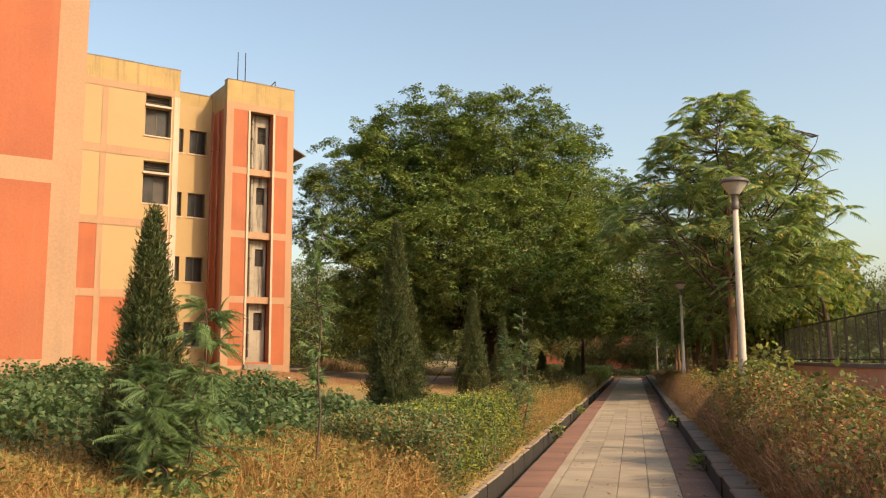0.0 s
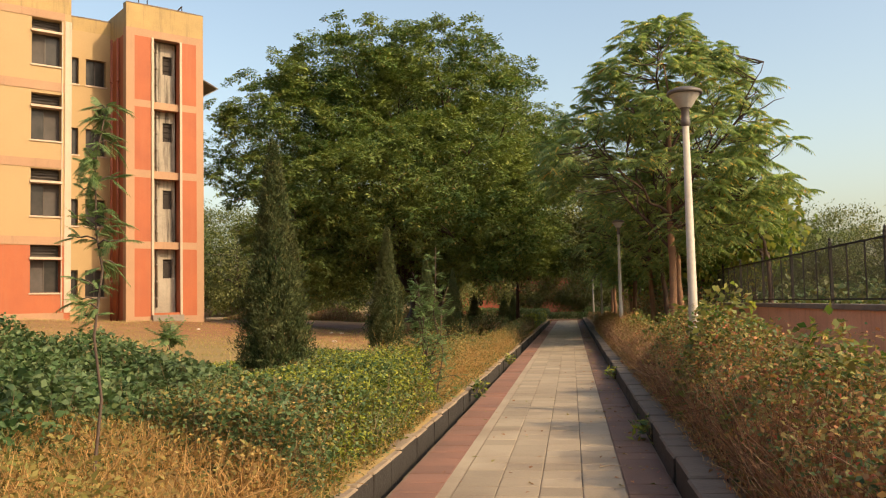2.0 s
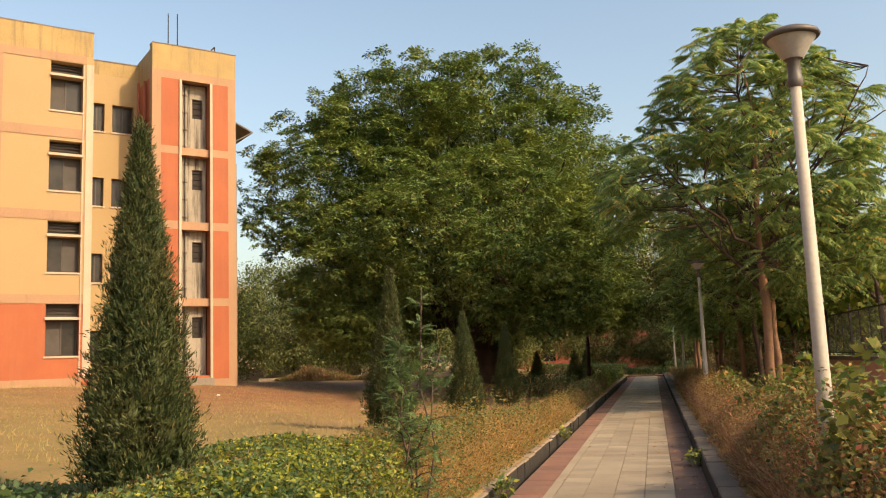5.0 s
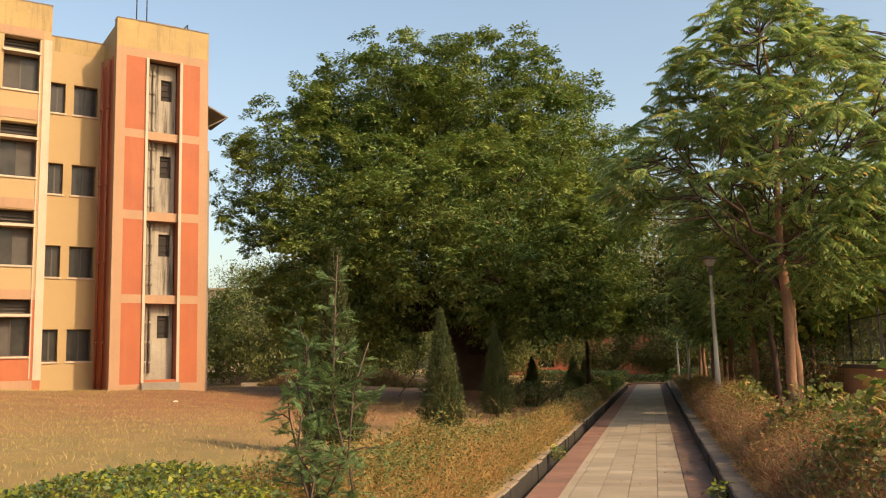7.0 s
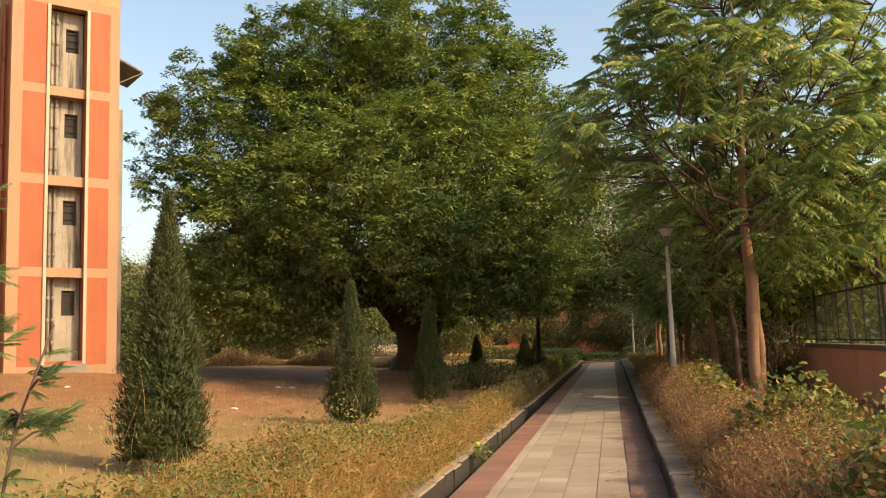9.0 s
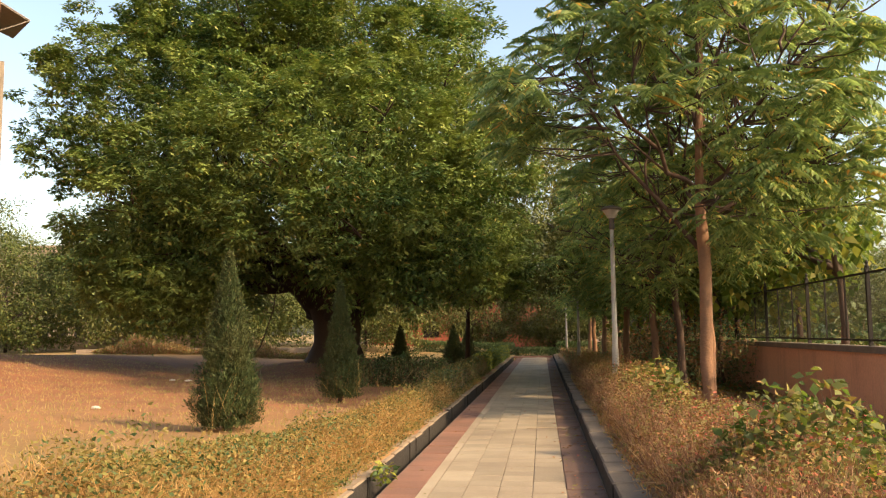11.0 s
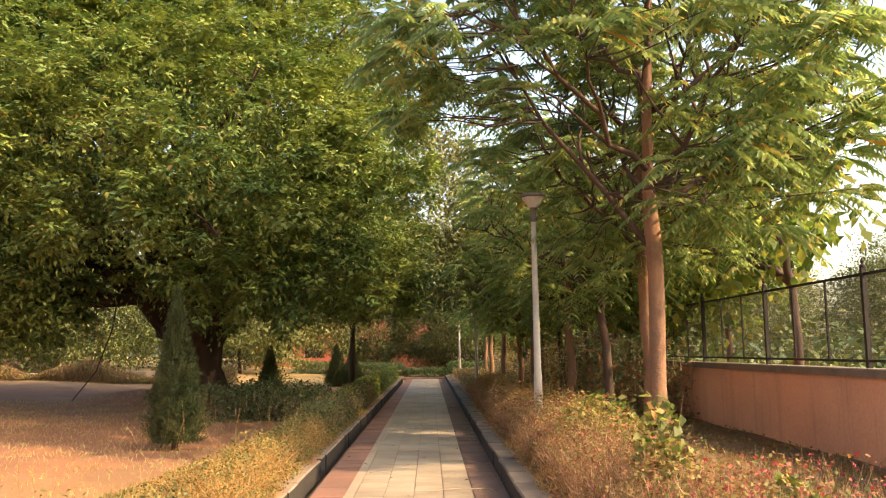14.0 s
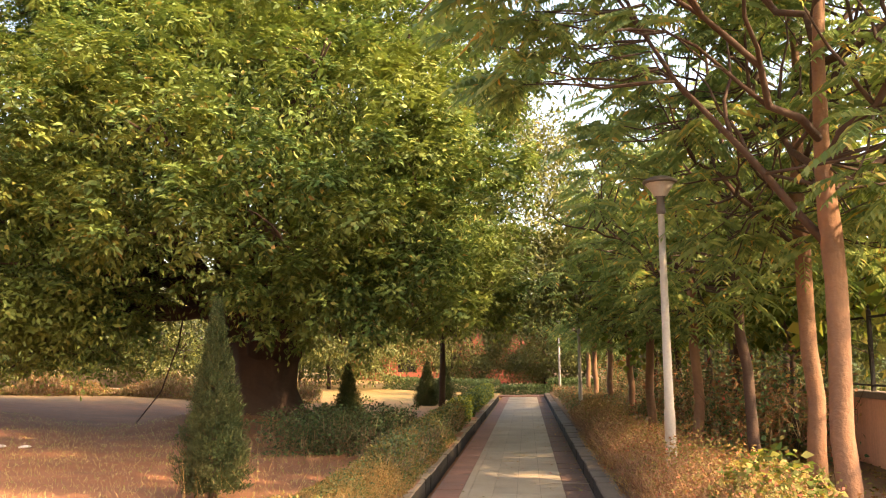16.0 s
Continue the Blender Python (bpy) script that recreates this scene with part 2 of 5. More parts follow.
def ground_material():
    m, nt, p = nodes_of("dry_lawn_and_red_earth")
    pos = nt.nodes.new("ShaderNodeNewGeometry").outputs["Position"]
    big, mid, fine = noise_of(nt, 0.16, 6), noise_of(nt, 1.3, 6), noise_of(nt, 22, 4)
    c = ramp(nt, big, [(0.30, (0.36, 0.27, 0.125)), (0.45, (0.28, 0.22, 0.095)), (0.55, (0.16, 0.17, 0.06)), (0.70, (0.31, 0.21, 0.09))])
    c = mixc(nt, 0.4, c, ramp(nt, mid, [(0.3, (0.42, 0.28, 0.125)), (0.55, (0.32, 0.195, 0.08)), (0.75, (0.20, 0.17, 0.06))]))
    d = nt.nodes.new("ShaderNodeVectorMath")
    d.operation = "DISTANCE"
    d.inputs[1].default_value = (-8.0, 43.0, 0.4)
    nt.links.new(pos, d.inputs[0])
    wob = nt.nodes.new("ShaderNodeMath")
    wob.operation = "MULTIPLY_ADD"
    wob.inputs[1].default_value = 9.0
    nt.links.new(noise_of(nt, 0.35, 5), wob.inputs[0])
    nt.links.new(d.outputs["Value"], wob.inputs[2])
    f = nt.nodes.new("ShaderNodeMapRange")
    f.inputs[1].default_value, f.inputs[2].default_value, f.inputs[3].default_value, f.inputs[4].default_value = 15.0, 29.0, 0.92, 0.0
    nt.links.new(wob.outputs[0], f.inputs[0])
    c = mixc(nt, f.outputs[0], c, ramp(nt, mid, [(0.3, (0.30, 0.125, 0.062)), (0.7, (0.19, 0.088, 0.047))]))
    sep = nt.nodes.new("ShaderNodeSeparateXYZ")
    nt.links.new(pos, sep.inputs[0])
    strip = nt.nodes.new("ShaderNodeMapRange")
    strip.inputs[1].default_value, strip.inputs[2].default_value, strip.inputs[4].default_value = 1.4, 1.6, 0.9
    nt.links.new(sep.outputs[0], strip.inputs[0])
    c = mixc(nt, strip.outputs[0], c, ramp(nt, mid, [(0.3, (0.20, 0.12, 0.07)), (0.7, (0.11, 0.07, 0.042))]))
    c = mixc(nt, 0.4, c, ramp(nt, fine, [(0.3, (0.20, 0.14, 0.06)), (0.7, (0.56, 0.38, 0.18))]), "OVERLAY")
    nt.links.new(c, p.inputs["Base Color"])
    p.inputs["Roughness"].default_value = 0.95
    bump(nt, p, fine, 0.6, 0.03)
    return m


M_GROUND = ground_material()


def glass_material():
    m, nt, p = nodes_of("dusty_window_glass")
    nt.links.new(ramp(nt, noise_of(nt, 1.5, 4), [(0.3, (0.012, 0.011, 0.010)), (0.7, (0.035, 0.03, 0.027))]), p.inputs["Base Color"])
    p.inputs["Roughness"].default_value, p.inputs["Specular IOR Level"].default_value = 0.3, 0.25
    return m


M_GLASS = glass_material()


# ---- mesh helpers ----
class Shape:
    """Collects boxes, tubes and faces, with a material slot for each face."""

    def __init__(self):
        self.v, self.f, self.s = [], [], []

    def face(self, pts, slot=0):
        k = len(self.v)
        self.v += [tuple(p) for p in pts]
        self.f.append(tuple(range(k, k + len(pts))))
        self.s.append(slot)

    def box(self, x0, x1, y0, y1, z0, z1, slot=0, bevel=0.0):
        k, b = len(self.v), bevel
        if b:
            rings = [(z0, 0.0), (z1 - b, 0.0), (z1, b)]
        else:
            rings = [(z0, 0.0), (z1, 0.0)]
        for z, i in rings:
            self.v += [(x0 + i, y0 + i, z), (x1 - i, y0 + i, z), (x1 - i, y1 - i, z), (x0 + i, y1 - i, z)]
        for r in range(len(rings) - 1):
            for a in range(4):
                q = (a + 1) % 4
                self.f.append((k + 4 * r + a, k + 4 * r + q, k + 4 * r + 4 + q, k + 4 * r + 4 + a))
                self.s.append(slot)
        e = k + 4 * (len(rings) - 1)
        self.f += [(k + 3, k + 2, k + 1, k), (e, e + 1, e + 2, e + 3)]
        self.s += [slot, slot]

    def tube(self, pts, radii, sides=8, slot=0):
        pts = [Vector(p) for p in pts]
        k, n = len(self.v), len(pts)
        ref = Vector((0.31, 0.87, 0.38))
        for i, p in enumerate(pts):
            d = (pts[min(i + 1, n - 1)] - pts[max(i - 1, 0)]).normalized()
            a = d.cross(ref).normalized()
            b = d.cross(a)
            for j in range(sides):
                w = 2 * math.pi * j / sides
                self.v.append(tuple(p + (a * math.cos(w) + b * math.sin(w)) * radii[i]))
        for i in range(n - 1):
            for j in range(sides):
                q = (j + 1) % sides
                self.f.append((k + i * sides + j, k + i * sides + q, k + (i + 1) * sides + q, k + (i + 1) * sides + j))
                self.s.append(slot)
        self.f += [tuple(k + j for j in range(sides))[::-1], tuple(k + (n - 1) * sides + j for j in range(sides))]
        self.s += [slot, slot]

    def lathe(self, profile, sides=24, slot=0):
        """Turned about z: a list of (radius, z)."""
        k = len(self.v)
        for r, z in profile:
            self.v += [(r * math.cos(2 * math.pi * j / sides), r * math.sin(2 * math.pi * j / sides), z) for j in range(sides)]
        for i in range(len(profile) - 1):
            for j in range(sides):
                q = (j + 1) % sides
                self.f.append((k + i * sides + j, k + i * sides + q, k + (i + 1) * sides + q, k + (i + 1) * sides + j))
                self.s.append(slot)

    def mesh(self, name, mats, smooth=False):
        me = bpy.data.meshes.new(name)
        me.from_pydata(self.v, [], self.f)
        for m in mats if isinstance(mats, (list, tuple)) else [mats]:
            me.materials.append(m)
        me.polygons.foreach_set("material_index", self.s)
        if smooth:
            me.polygons.foreach_set("use_smooth", [True] * len(self.f))
        me.update()
        return me


def part(name, shape, mats, parent, label="", smooth=False):
    ob = new(name, shape.mesh(name, mats, smooth))
    ob.parent = parent
    return tagged(ob, label)


def empty(name, at, label="", category="", group="", kind="", turn=0.0):
    e = new(name)
    e.matrix_basis = pose(*at, 0, 0, turn)
    return tagged(e, label, category, group, kind)


def array_mesh(name, verts, k, mats, slots=None):
    """A mesh of separate k-cornered faces: verts is (n, k, 3)."""
    n = len(verts)
    me = bpy.data.meshes.new(name)
    me.vertices.add(n * k)
    me.vertices.foreach_set("co", np.ascontiguousarray(verts, dtype=np.float32).ravel())
    me.loops.add(n * k)
    me.loops.foreach_set("vertex_index", np.arange(n * k, dtype=np.int32))
    me.polygons.add(n)
    me.polygons.foreach_set("loop_start", np.arange(0, n * k, k, dtype=np.int32))
    me.polygons.foreach_set("loop_total", np.full(n, k, dtype=np.int32))
    for m in mats:
        me.materials.append(m)
    if slots is not None:
        me.polygons.foreach_set("material_index", np.asarray(slots, dtype=np.int32))
    me.update(calc_edges=True)
    return me


def unit(a):
    return a / np.maximum(np.linalg.norm(a, axis=-1, keepdims=True), 1e-9)


def leaf_quads(P, D, N, L, W):
    """Rhombic leaves from base P along D, facing N, folded a little along the middle."""
    D = unit(D)
    S = unit(np.cross(D, N))
    U = np.cross(S, D)
    L, W = L[:, None], W[:, None]
    mid = P + D * L * 0.45
    return np.stack([P, mid + S * W / 2 + U * W * 0.12, P + D * L - U * L * 0.12, mid - S * W / 2 + U * W * 0.12], axis=1)


def randn(rng, n):
    return rng.normal(size=(n, 3))


def foliage_clumps(rng, centres, out, per, spread, length, width, droop=0.35):
    """Leaves round each clump centre, pointing outwards along out and drooping."""
    C, O = np.repeat(centres, per, 0), np.repeat(out, per, 0)
    n = len(C)
    P = C + randn(rng, n) * spread * np.array([1, 1, 0.6])
    D = unit(O * 0.6 + randn(rng, n) * 0.7 + np.array([0, 0, -droop]))
    N = unit(O * 0.5 + randn(rng, n) * 0.55 + np.array([0, 0, 0.9]))
    s = rng.uniform(0.6, 1.25, n)
    return leaf_quads(P, D, N, length * s, width * s)


def lobes_clumps(rng, lobes, density, jitter=0.35, low=-1.0, hollow=9.0):
    """Clump centres over the outsides of overlapping lobes (x, y, z, rx, ry, rz), none deep inside another."""
    cs, os = [], []
    A = np.array(lobes, float)
    for i, b in enumerate(A):
        area = 4 * math.pi * ((b[3] * b[4]) ** 1.6 / 3 + (b[3] * b[5]) ** 1.6 / 3 + (b[4] * b[5]) ** 1.6 / 3) ** (1 / 1.6)
        n = int(area * density)
        u = unit(randn(rng, n))
        u = u[u[:, 2] > low]
        # uneven outline: knobs and hollows
        k = 1 + 0.15 * np.sin(u[:, 0] * 9 + i) * np.sin(u[:, 1] * 8 + 2 * i) + 0.08 * np.sin(u[:, 2] * 11 + 3 * i) + rng.normal(size=len(u)) * 0.05
        k *= np.where(rng.random(len(u)) < 0.3, rng.uniform(0.6, 0.95, len(u)), 1.0)
        c = b[:3] + u * b[3:] * k[:, None]
        keep = np.ones(len(c), bool)
        for j, o in enumerate(A):
            if j != i:
                keep &= (((c - o[:3]) / o[3:]) ** 2).sum(1) > 0.62
        # hollows between the boughs
        keep &= np.sin(c[:, 0] * 1.9 + 1.3 * np.sin(c[:, 2] * 1.1)) * np.sin(c[:, 1] * 1.7 + c[:, 2] * 0.9) + 0.6 * np.sin(c[:, 2] * 2.1 + c[:, 0]) > -hollow
        cs.append(c[keep] + randn(rng, keep.sum()) * jitter)
        os.append(unit(u[keep] / b[3:]))
    return np.concatenate(cs), np.concatenate(os)


# ---- ground ----
def smooth(a, b, x):
    t = min(1.0, max(0.0, (x - a) / (b - a)))
    return t * t * (3 - 2 * t)


def lawn_level(y):
    ys, zs = (0, 13, 20, 27, 35, 50, 80), (0.62, 0.66, 0.64, 0.40, 0.16, 0.0, 0.15)
    return float(np.interp(y, ys, zs))


def ground_z(x, y):
    """The height of the ground: the sunk path, the raised lawn on one side, the planted strip and the far land."""
    if -1.5 < x < 1.5:
        return -0.22
    if x >= 1.5:
        z = 0.17 * smooth(1.5, 1.7, x) - 0.15 * smooth(3.2, 6.0, x)
        return z + 0.3 * smooth(10, 60, x) + 0.02 * math.sin(3.1 * x + 1.7 * y)
    z = 0.10 + (lawn_level(y) - 0.10) * smooth(1.7, 3.4, -x)
    z += 0.042 * max(0.0, min(-x - 3.5, 16.0)) + (0.4 - 0.4 * smooth(44, 60, y)) * smooth(10, 18, -x) * smooth(22, 32, y)
    d = math.hypot(x + 7.6, y - 47.2)
    z += 0.45 * (1 - smooth(0.8, 4.2, d))
    return z + 0.03 * math.sin(0.9 * x + 0.6 * y) * smooth(2, 4, -x) + 0.015 * math.sin(2.7 * x - 1.9 * y)


def build_ground():
    xs = [-900, -400, -200, -120, -80, -60, -48] + list(np.arange(-40, -12, 1.0)) + list(np.arange(-12, -1.7, 0.4)) + [-1.62, -1.51, -1.49, -0.5, 0.5, 1.49, 1.51, 1.62] + list(np.arange(1.8, 7, 0.4)) + [7.5, 9, 12, 16, 22, 30, 45, 60, 90, 150, 300, 900]
    ys = [-900, -300, -100, -40, -20, -10] + list(np.arange(-5, 60, 0.6)) + list(np.arange(60, 100, 2.5)) + [110, 130, 160, 220, 350, 900]
    v = [(x, y, ground_z(x, y)) for y in ys for x in xs]
    w = len(xs)
    f = [(j * w + i, j * w + i + 1, (j + 1) * w + i + 1, (j + 1) * w + i) for j in range(len(ys) - 1) for i in range(w - 1)]
    me = bpy.data.meshes.new("ground")
    me.from_pydata(v, [], f)
    me.materials.append(M_GROUND)
    me.polygons.foreach_set("use_smooth", [True] * len(f))
    return tagged(new("ground", me), "dry straw-coloured lawn and bare red earth", "ground", kind="structure")


build_ground()
PATH_END = 75.0


# ---- the building with the stair tower ----
BO = Vector((12.0, 39.25, 0.85))          # the building's own origin along its front
TURN_B = 47.0
ORIGIN_B = pose(0, 0, 0, 0, 0, TURN_B) @ BO
building = empty("apartment_building", ORIGIN_B, "four-storey yellow and orange painted building with stained parapet", "building", turn=TURN_B)


class BShape(Shape):
    """Boxes in the building's measures: u along the front, d away from it, z up."""

    def b(self, u0, u1, d0, d1, z0, z1, slot=0):
        self.box(u0 - BO.x, u1 - BO.x, d0 - BO.y, d1 - BO.y, z0 - BO.z, z1 - BO.z, slot)


def pierced(u0, u1, z0, z1, d0, d1, holes, cuts_u=(), cuts_z=(), paint=lambda u, z: 0):
    """A wall with openings through it, cut into fields that paint() colours."""
    s = BShape()
    us = sorted({u0, u1, *cuts_u, *(h[0] for h in holes), *(h[1] for h in holes)})
    zs = sorted({z0, z1, *cuts_z, *(h[2] for h in holes), *(h[3] for h in holes)})
    us, zs = [u for u in us if u0 <= u <= u1], [z for z in zs if z0 <= z <= z1]
    nu, nz = len(us), len(zs)
    for d in (d0, d1):
        s.v += [(u - BO.x, d - BO.y, z - BO.z) for z in zs for u in us]
    mid = [[((us[i] + us[i + 1]) / 2, (zs[j] + zs[j + 1]) / 2) for i in range(nu - 1)] for j in range(nz - 1)]
    full = [[not any(h[0] < m < h[1] and h[2] < n < h[3] for h in holes) for m, n in r] for r in mid]

    def solid(j, i):
        return 0 <= j < nz - 1 and 0 <= i < nu - 1 and full[j][i]

    B = nu * nz
    for j in range(nz - 1):
        for i in range(nu - 1):
            if not full[j][i]:
                continue
            k = paint(*mid[j][i])
            a, b, c, d = j * nu + i, j * nu + i + 1, (j + 1) * nu + i + 1, (j + 1) * nu + i
            quads = [(a, b, c, d), (B + d, B + c, B + b, B + a)]
            quads += [(a, B + a, B + b, b)] * (not solid(j - 1, i)) + [(c, B + c, B + d, d)] * (not solid(j + 1, i))
            quads += [(d, B + d, B + a, a)] * (not solid(j, i - 1)) + [(b, B + b, B + c, c)] * (not solid(j, i + 1))
            s.f += quads
            s.s += [k] * len(quads)
    return s


STOREYS = (2.44, 5.62, 8.79, 11.97)
HEIGHT = 1.98
COLS = ((1.1, 2.28), (4.25, 5.43), (5.78, 6.99), (10.64, 11.82))
holes = [(a, b, z, z + HEIGHT) for a, b in COLS for z in STOREYS]


def front_paint(u, z):
    if z > 14.3:
        return 2
    if z < 4.4 or (z < 7.64 and u < 8.73 and not (u > 8.9)):
        return 1
    return 1 if (z < 8.8 and u < 5.5) else 0


part("front_wall", pierced(-2.0, 12.2, 0.6, 15.3, 39.25, 39.6, holes, (5.5, 8.73), (4.4, 7.64, 8.8, 14.3), front_paint), [M_YELLOW, M_ORANGE, M_OCHRE], building, "yellow and orange painted plaster front")
for name, box in (("roof_slab", (-2.0, 12.0, 39.6, 50, 14.0, 14.25)), ("side_wall", (-2.0, -1.7, 39.6, 50, 0.6, 15.2)), ("side_wall", (11.9, 12.2, 39.6, 50, 0.6, 15.2)), ("back_wall", (-1.7, 11.9, 49.7, 50, 0.6, 15.2)),
                  ("inner_wall", (-1.7, 11.9, 43.2, 43.35, 0.9, 14.0)), *(("floor_slab", (-1.7, 11.9, 39.62, 49.7, z, z + 0.15)) for z in (1.3, 4.5, 7.7, 10.9))):
    s = BShape()
    s.b(*box)
    part(name, s, M_RENDER, building, "weathered cement")
for z0, z1 in ((1.2, 1.6), (4.42, 4.76), (7.64, 8.0), (10.9, 11.28), (13.97, 14.3)):
    s = BShape()
    s.b(-2.0, 11.94, 39.225, 39.246, z0, z1)
    part("band", s, M_BEIGE, building, "beige painted band")
for u in (3.2, 8.72):
    for z0, z1 in ((1.6, 4.42), (4.76, 7.64), (8.0, 10.9), (11.28, 13.97)):
        s = BShape()
        s.b(u, u + 0.25, 39.225, 39.246, z0, z1)
        part("band", s, M_BEIGE, building, "beige painted band")
s = BShape()
s.b(11.95, 12.22, 39.215, 39.246, 1.6, 13.97)
part("corner_strip", s, M_WHITE, building, "off-white painted corner strip")


def window(u0, u1, z0, z1, d, deep=0.33, louvre=True, flip=False):
    """A recessed window: dark frame, two panes, one curtained, and a slab under the top light."""
    s = BShape()
    t = z0 + (z1 - z0) * 0.69 if louvre else z1
    m = (u0 + u1) / 2
    for a, c in ((u0, u0 + 0.05), (m - 0.03, m + 0.03), (u1 - 0.05, u1)):
        s.b(a, c, d + deep, d + deep + 0.06, z0, t)
    s.b(u0, u1, d + deep, d + deep + 0.06, z0, z0 + 0.05)
    s.b(u0, u1, d + deep, d + deep + 0.06, t - 0.05, t)
    w = part("window", s, M_DARKFRAME, building, "dark window frame with dusty panes")
    for k, (a, c) in enumerate(((u0 + 0.05, m - 0.03), (m + 0.03, u1 - 0.05))):
        g = BShape()
        lit = louvre and (k == 1) != flip
        g.b(a, c, d + deep + 0.02, d + deep + 0.035, z0 + 0.05, t - 0.05)
        part("pane", g, M_CURTAIN if lit else M_GLASS, w, "pane with a grey curtain behind" if lit else "dark dusty glass pane")
    if louvre:
        g = BShape()
        g.b(u0 - 0.04, u1 + 0.04, d - 0.10, d + deep + 0.1, t, t + 0.10)
        part("sun_shade", g, M_WHITE, w, "off-white concrete shade slab")
        g = BShape()
        for k in range(4):
            z = t + 0.14 + k * (z1 - t - 0.14) / 4
            g.b(u0, u1, d + deep, d + deep + 0.05, z, z + 0.03)
        g.b(u0, u1, d + deep + 0.08, d + deep + 0.1, t + 0.1, z1)
        part("vent", g, M_DARKFRAME, w, "dark louvred top vent")
    g = BShape()
    g.b(u0 - 0.05, u1 + 0.05, d - 0.05, d + deep, z0 - 0.07, z0 - 0.003)
    part("sill", g, M_WHITE, w, "off-white window sill")


for i, (a, b) in enumerate(COLS):
    for j, z in enumerate(STOREYS):
        window(a, b, z, z + HEIGHT, 39.25, flip=(i + j) % 3 == 0)
    s = BShape()
    s.b(a - 0.335, a - 0.01, 39.20, 39.246, 1.65, 13.9) if i in (2,) else s.b(b + 0.003, b + 0.045, 39.21, 39.246, 1.65, 13.9)
    part("fin", s, M_WHITE, building, "off-white window fin")

for u0, u1, d0, d1, z in ((-2.0, 12.21, 39.235, 39.61, 15.3), (12.22, 14.44, 41.18, 41.46, 14.9), (14.44, 18.01, 39.03, 39.46, 15.3)):
    n = int((u1 - u0) / 0.45) + 1
    for k in range(n):
        s = BShape()
        a, c = u0 + (u1 - u0) * k / n, u0 + (u1 - u0) * (k + 1) / n
        s.b(a, c, d0, d1, z + 0.002, z + 0.03 + 0.025 * abs(math.sin(k * 2.7)))
        part("parapet_cap", s, M_COPING, building, "black mouldy parapet top")
# the set-back bay with pairs of small windows
RZ = (2.27, 5.45, 8.65, 11.85)
rholes = [(a, b, z, z + 1.2) for a, b in ((12.5, 13.05), (13.36, 14.24)) for z in RZ]
part("bay_wall", pierced(12.2, 14.45, 0.6, 14.9, 41.2, 41.45, rholes, (), (14.3,), lambda u, z: 1 if z > 13.9 else 0), [M_YELLOW, M_OCHRE], building, "ochre painted set-back wall")
for a, b, z, zz in rholes:
    window(a, b, z, zz, 41.2, 0.2, louvre=False)
s = BShape()
s.b(12.2, 14.5, 41.45, 46, 13.6, 13.8)
s.b(12.2, 14.5, 43.0, 43.2, 0.6, 13.6)
part("bay_back", s, M_DARKROOM, building)
for u in (14.22, 14.36):
    s = BShape()
    p = (u - BO.x, 39.9 + (14.36 - u) * 3 - BO.y)
    s.tube([(*p, 0.1), (*p, 13.0)], [0.055, 0.055], 10)
    for z in (2, 5, 8, 11):
        s.tube([(*p, z), (*p, z + 0.12)], [0.07, 0.07], 10)
    part("drain_pipe", s, M_PIPE, building, "red-brown vertical drain pipe", True)

# the stair tower: two painted piers, a recessed cement strip between them
T0, T1, TD = 14.45, 18.0, 39.05
S0, S1 = 15.66, 16.86


def tower_paint(u, z):
    if z > 14.2:
        return 2
    if z < 1.35 or z > 13.86:
        return 1
    edge = u < 14.82 or u > 17.66
    belt = any(a < z < b for a, b in ((4.34, 4.66), (7.50, 7.84), (10.66, 10.98)))
    return 1 if edge or belt else 0


cz = (1.35, 4.34, 4.66, 7.50, 7.84, 10.66, 10.98, 13.86, 14.2)
part("tower_front", pierced(T0, T1, 0.6, 15.3, TD, TD + 0.4, [(S0, S1, 1.5, 13.86)], (14.82, 17.66), cz, tower_paint), [M_ORANGE, M_BEIGE, M_OCHRE], building, "orange panels with beige borders")
s = BShape()
for a, b in ((T0, T0 + 0.3), (T1 - 0.3, T1)):
    s.b(a, b, TD + 0.4, 43.5, 0.6, 13.9, 0)
    s.b(a, b, TD + 0.4, 43.5, 13.9, 15.1, 1)
s.b(T0 + 0.3, T1 - 0.3, 43.2, 43.5, 0.6, 15.1, 1)
part("tower_side", s, [M_ORANGE, M_OCHRE], building, "orange painted tower sides")
s = BShape()
s.b(T0 + 0.3, T1 - 0.3, TD + 0.4, 43.2, 14.2, 14.4)
part("tower_roof", s, M_RENDER, building)
sw = [(16.28, 16.72, z, z + 0.86) for z in (3.05, 6.2, 9.3, 12.4)]
part("tower_recess", pierced(S0, S1, 1.5, 13.86, TD + 0.55, TD + 0.7, sw), M_RECESS, building, "grey weathered cement strip with black stains")
for a, b, z, zz in sw:
    s = BShape()
    s.b(a, b, TD + 0.66, TD + 0.69, z, zz)
    for k in range(3):
        s.b(a, b, TD + 0.62, TD + 0.65, z + 0.2 + 0.25 * k, z + 0.23 + 0.25 * k)
    part("vent_window", s, M_DARKROOM, building, "small dark ventilation opening")
for z0, z1 in ((4.34, 4.66), (7.50, 7.84), (10.66, 10.98)):
    s = BShape()
    s.b(S0, S1, TD + 0.1, TD + 0.55, z0, z1)
    part("slab_edge", s, M_BEIGE, building, "beige slab edge")
for u in (S0 - 0.1, S1):
    s = BShape()
    s.b(u, u + 0.1, TD - 0.07, TD - 0.003, 1.4, 13.86)
    part("fin", s, M_WHITE, building, "off-white vertical fin")
s = BShape()
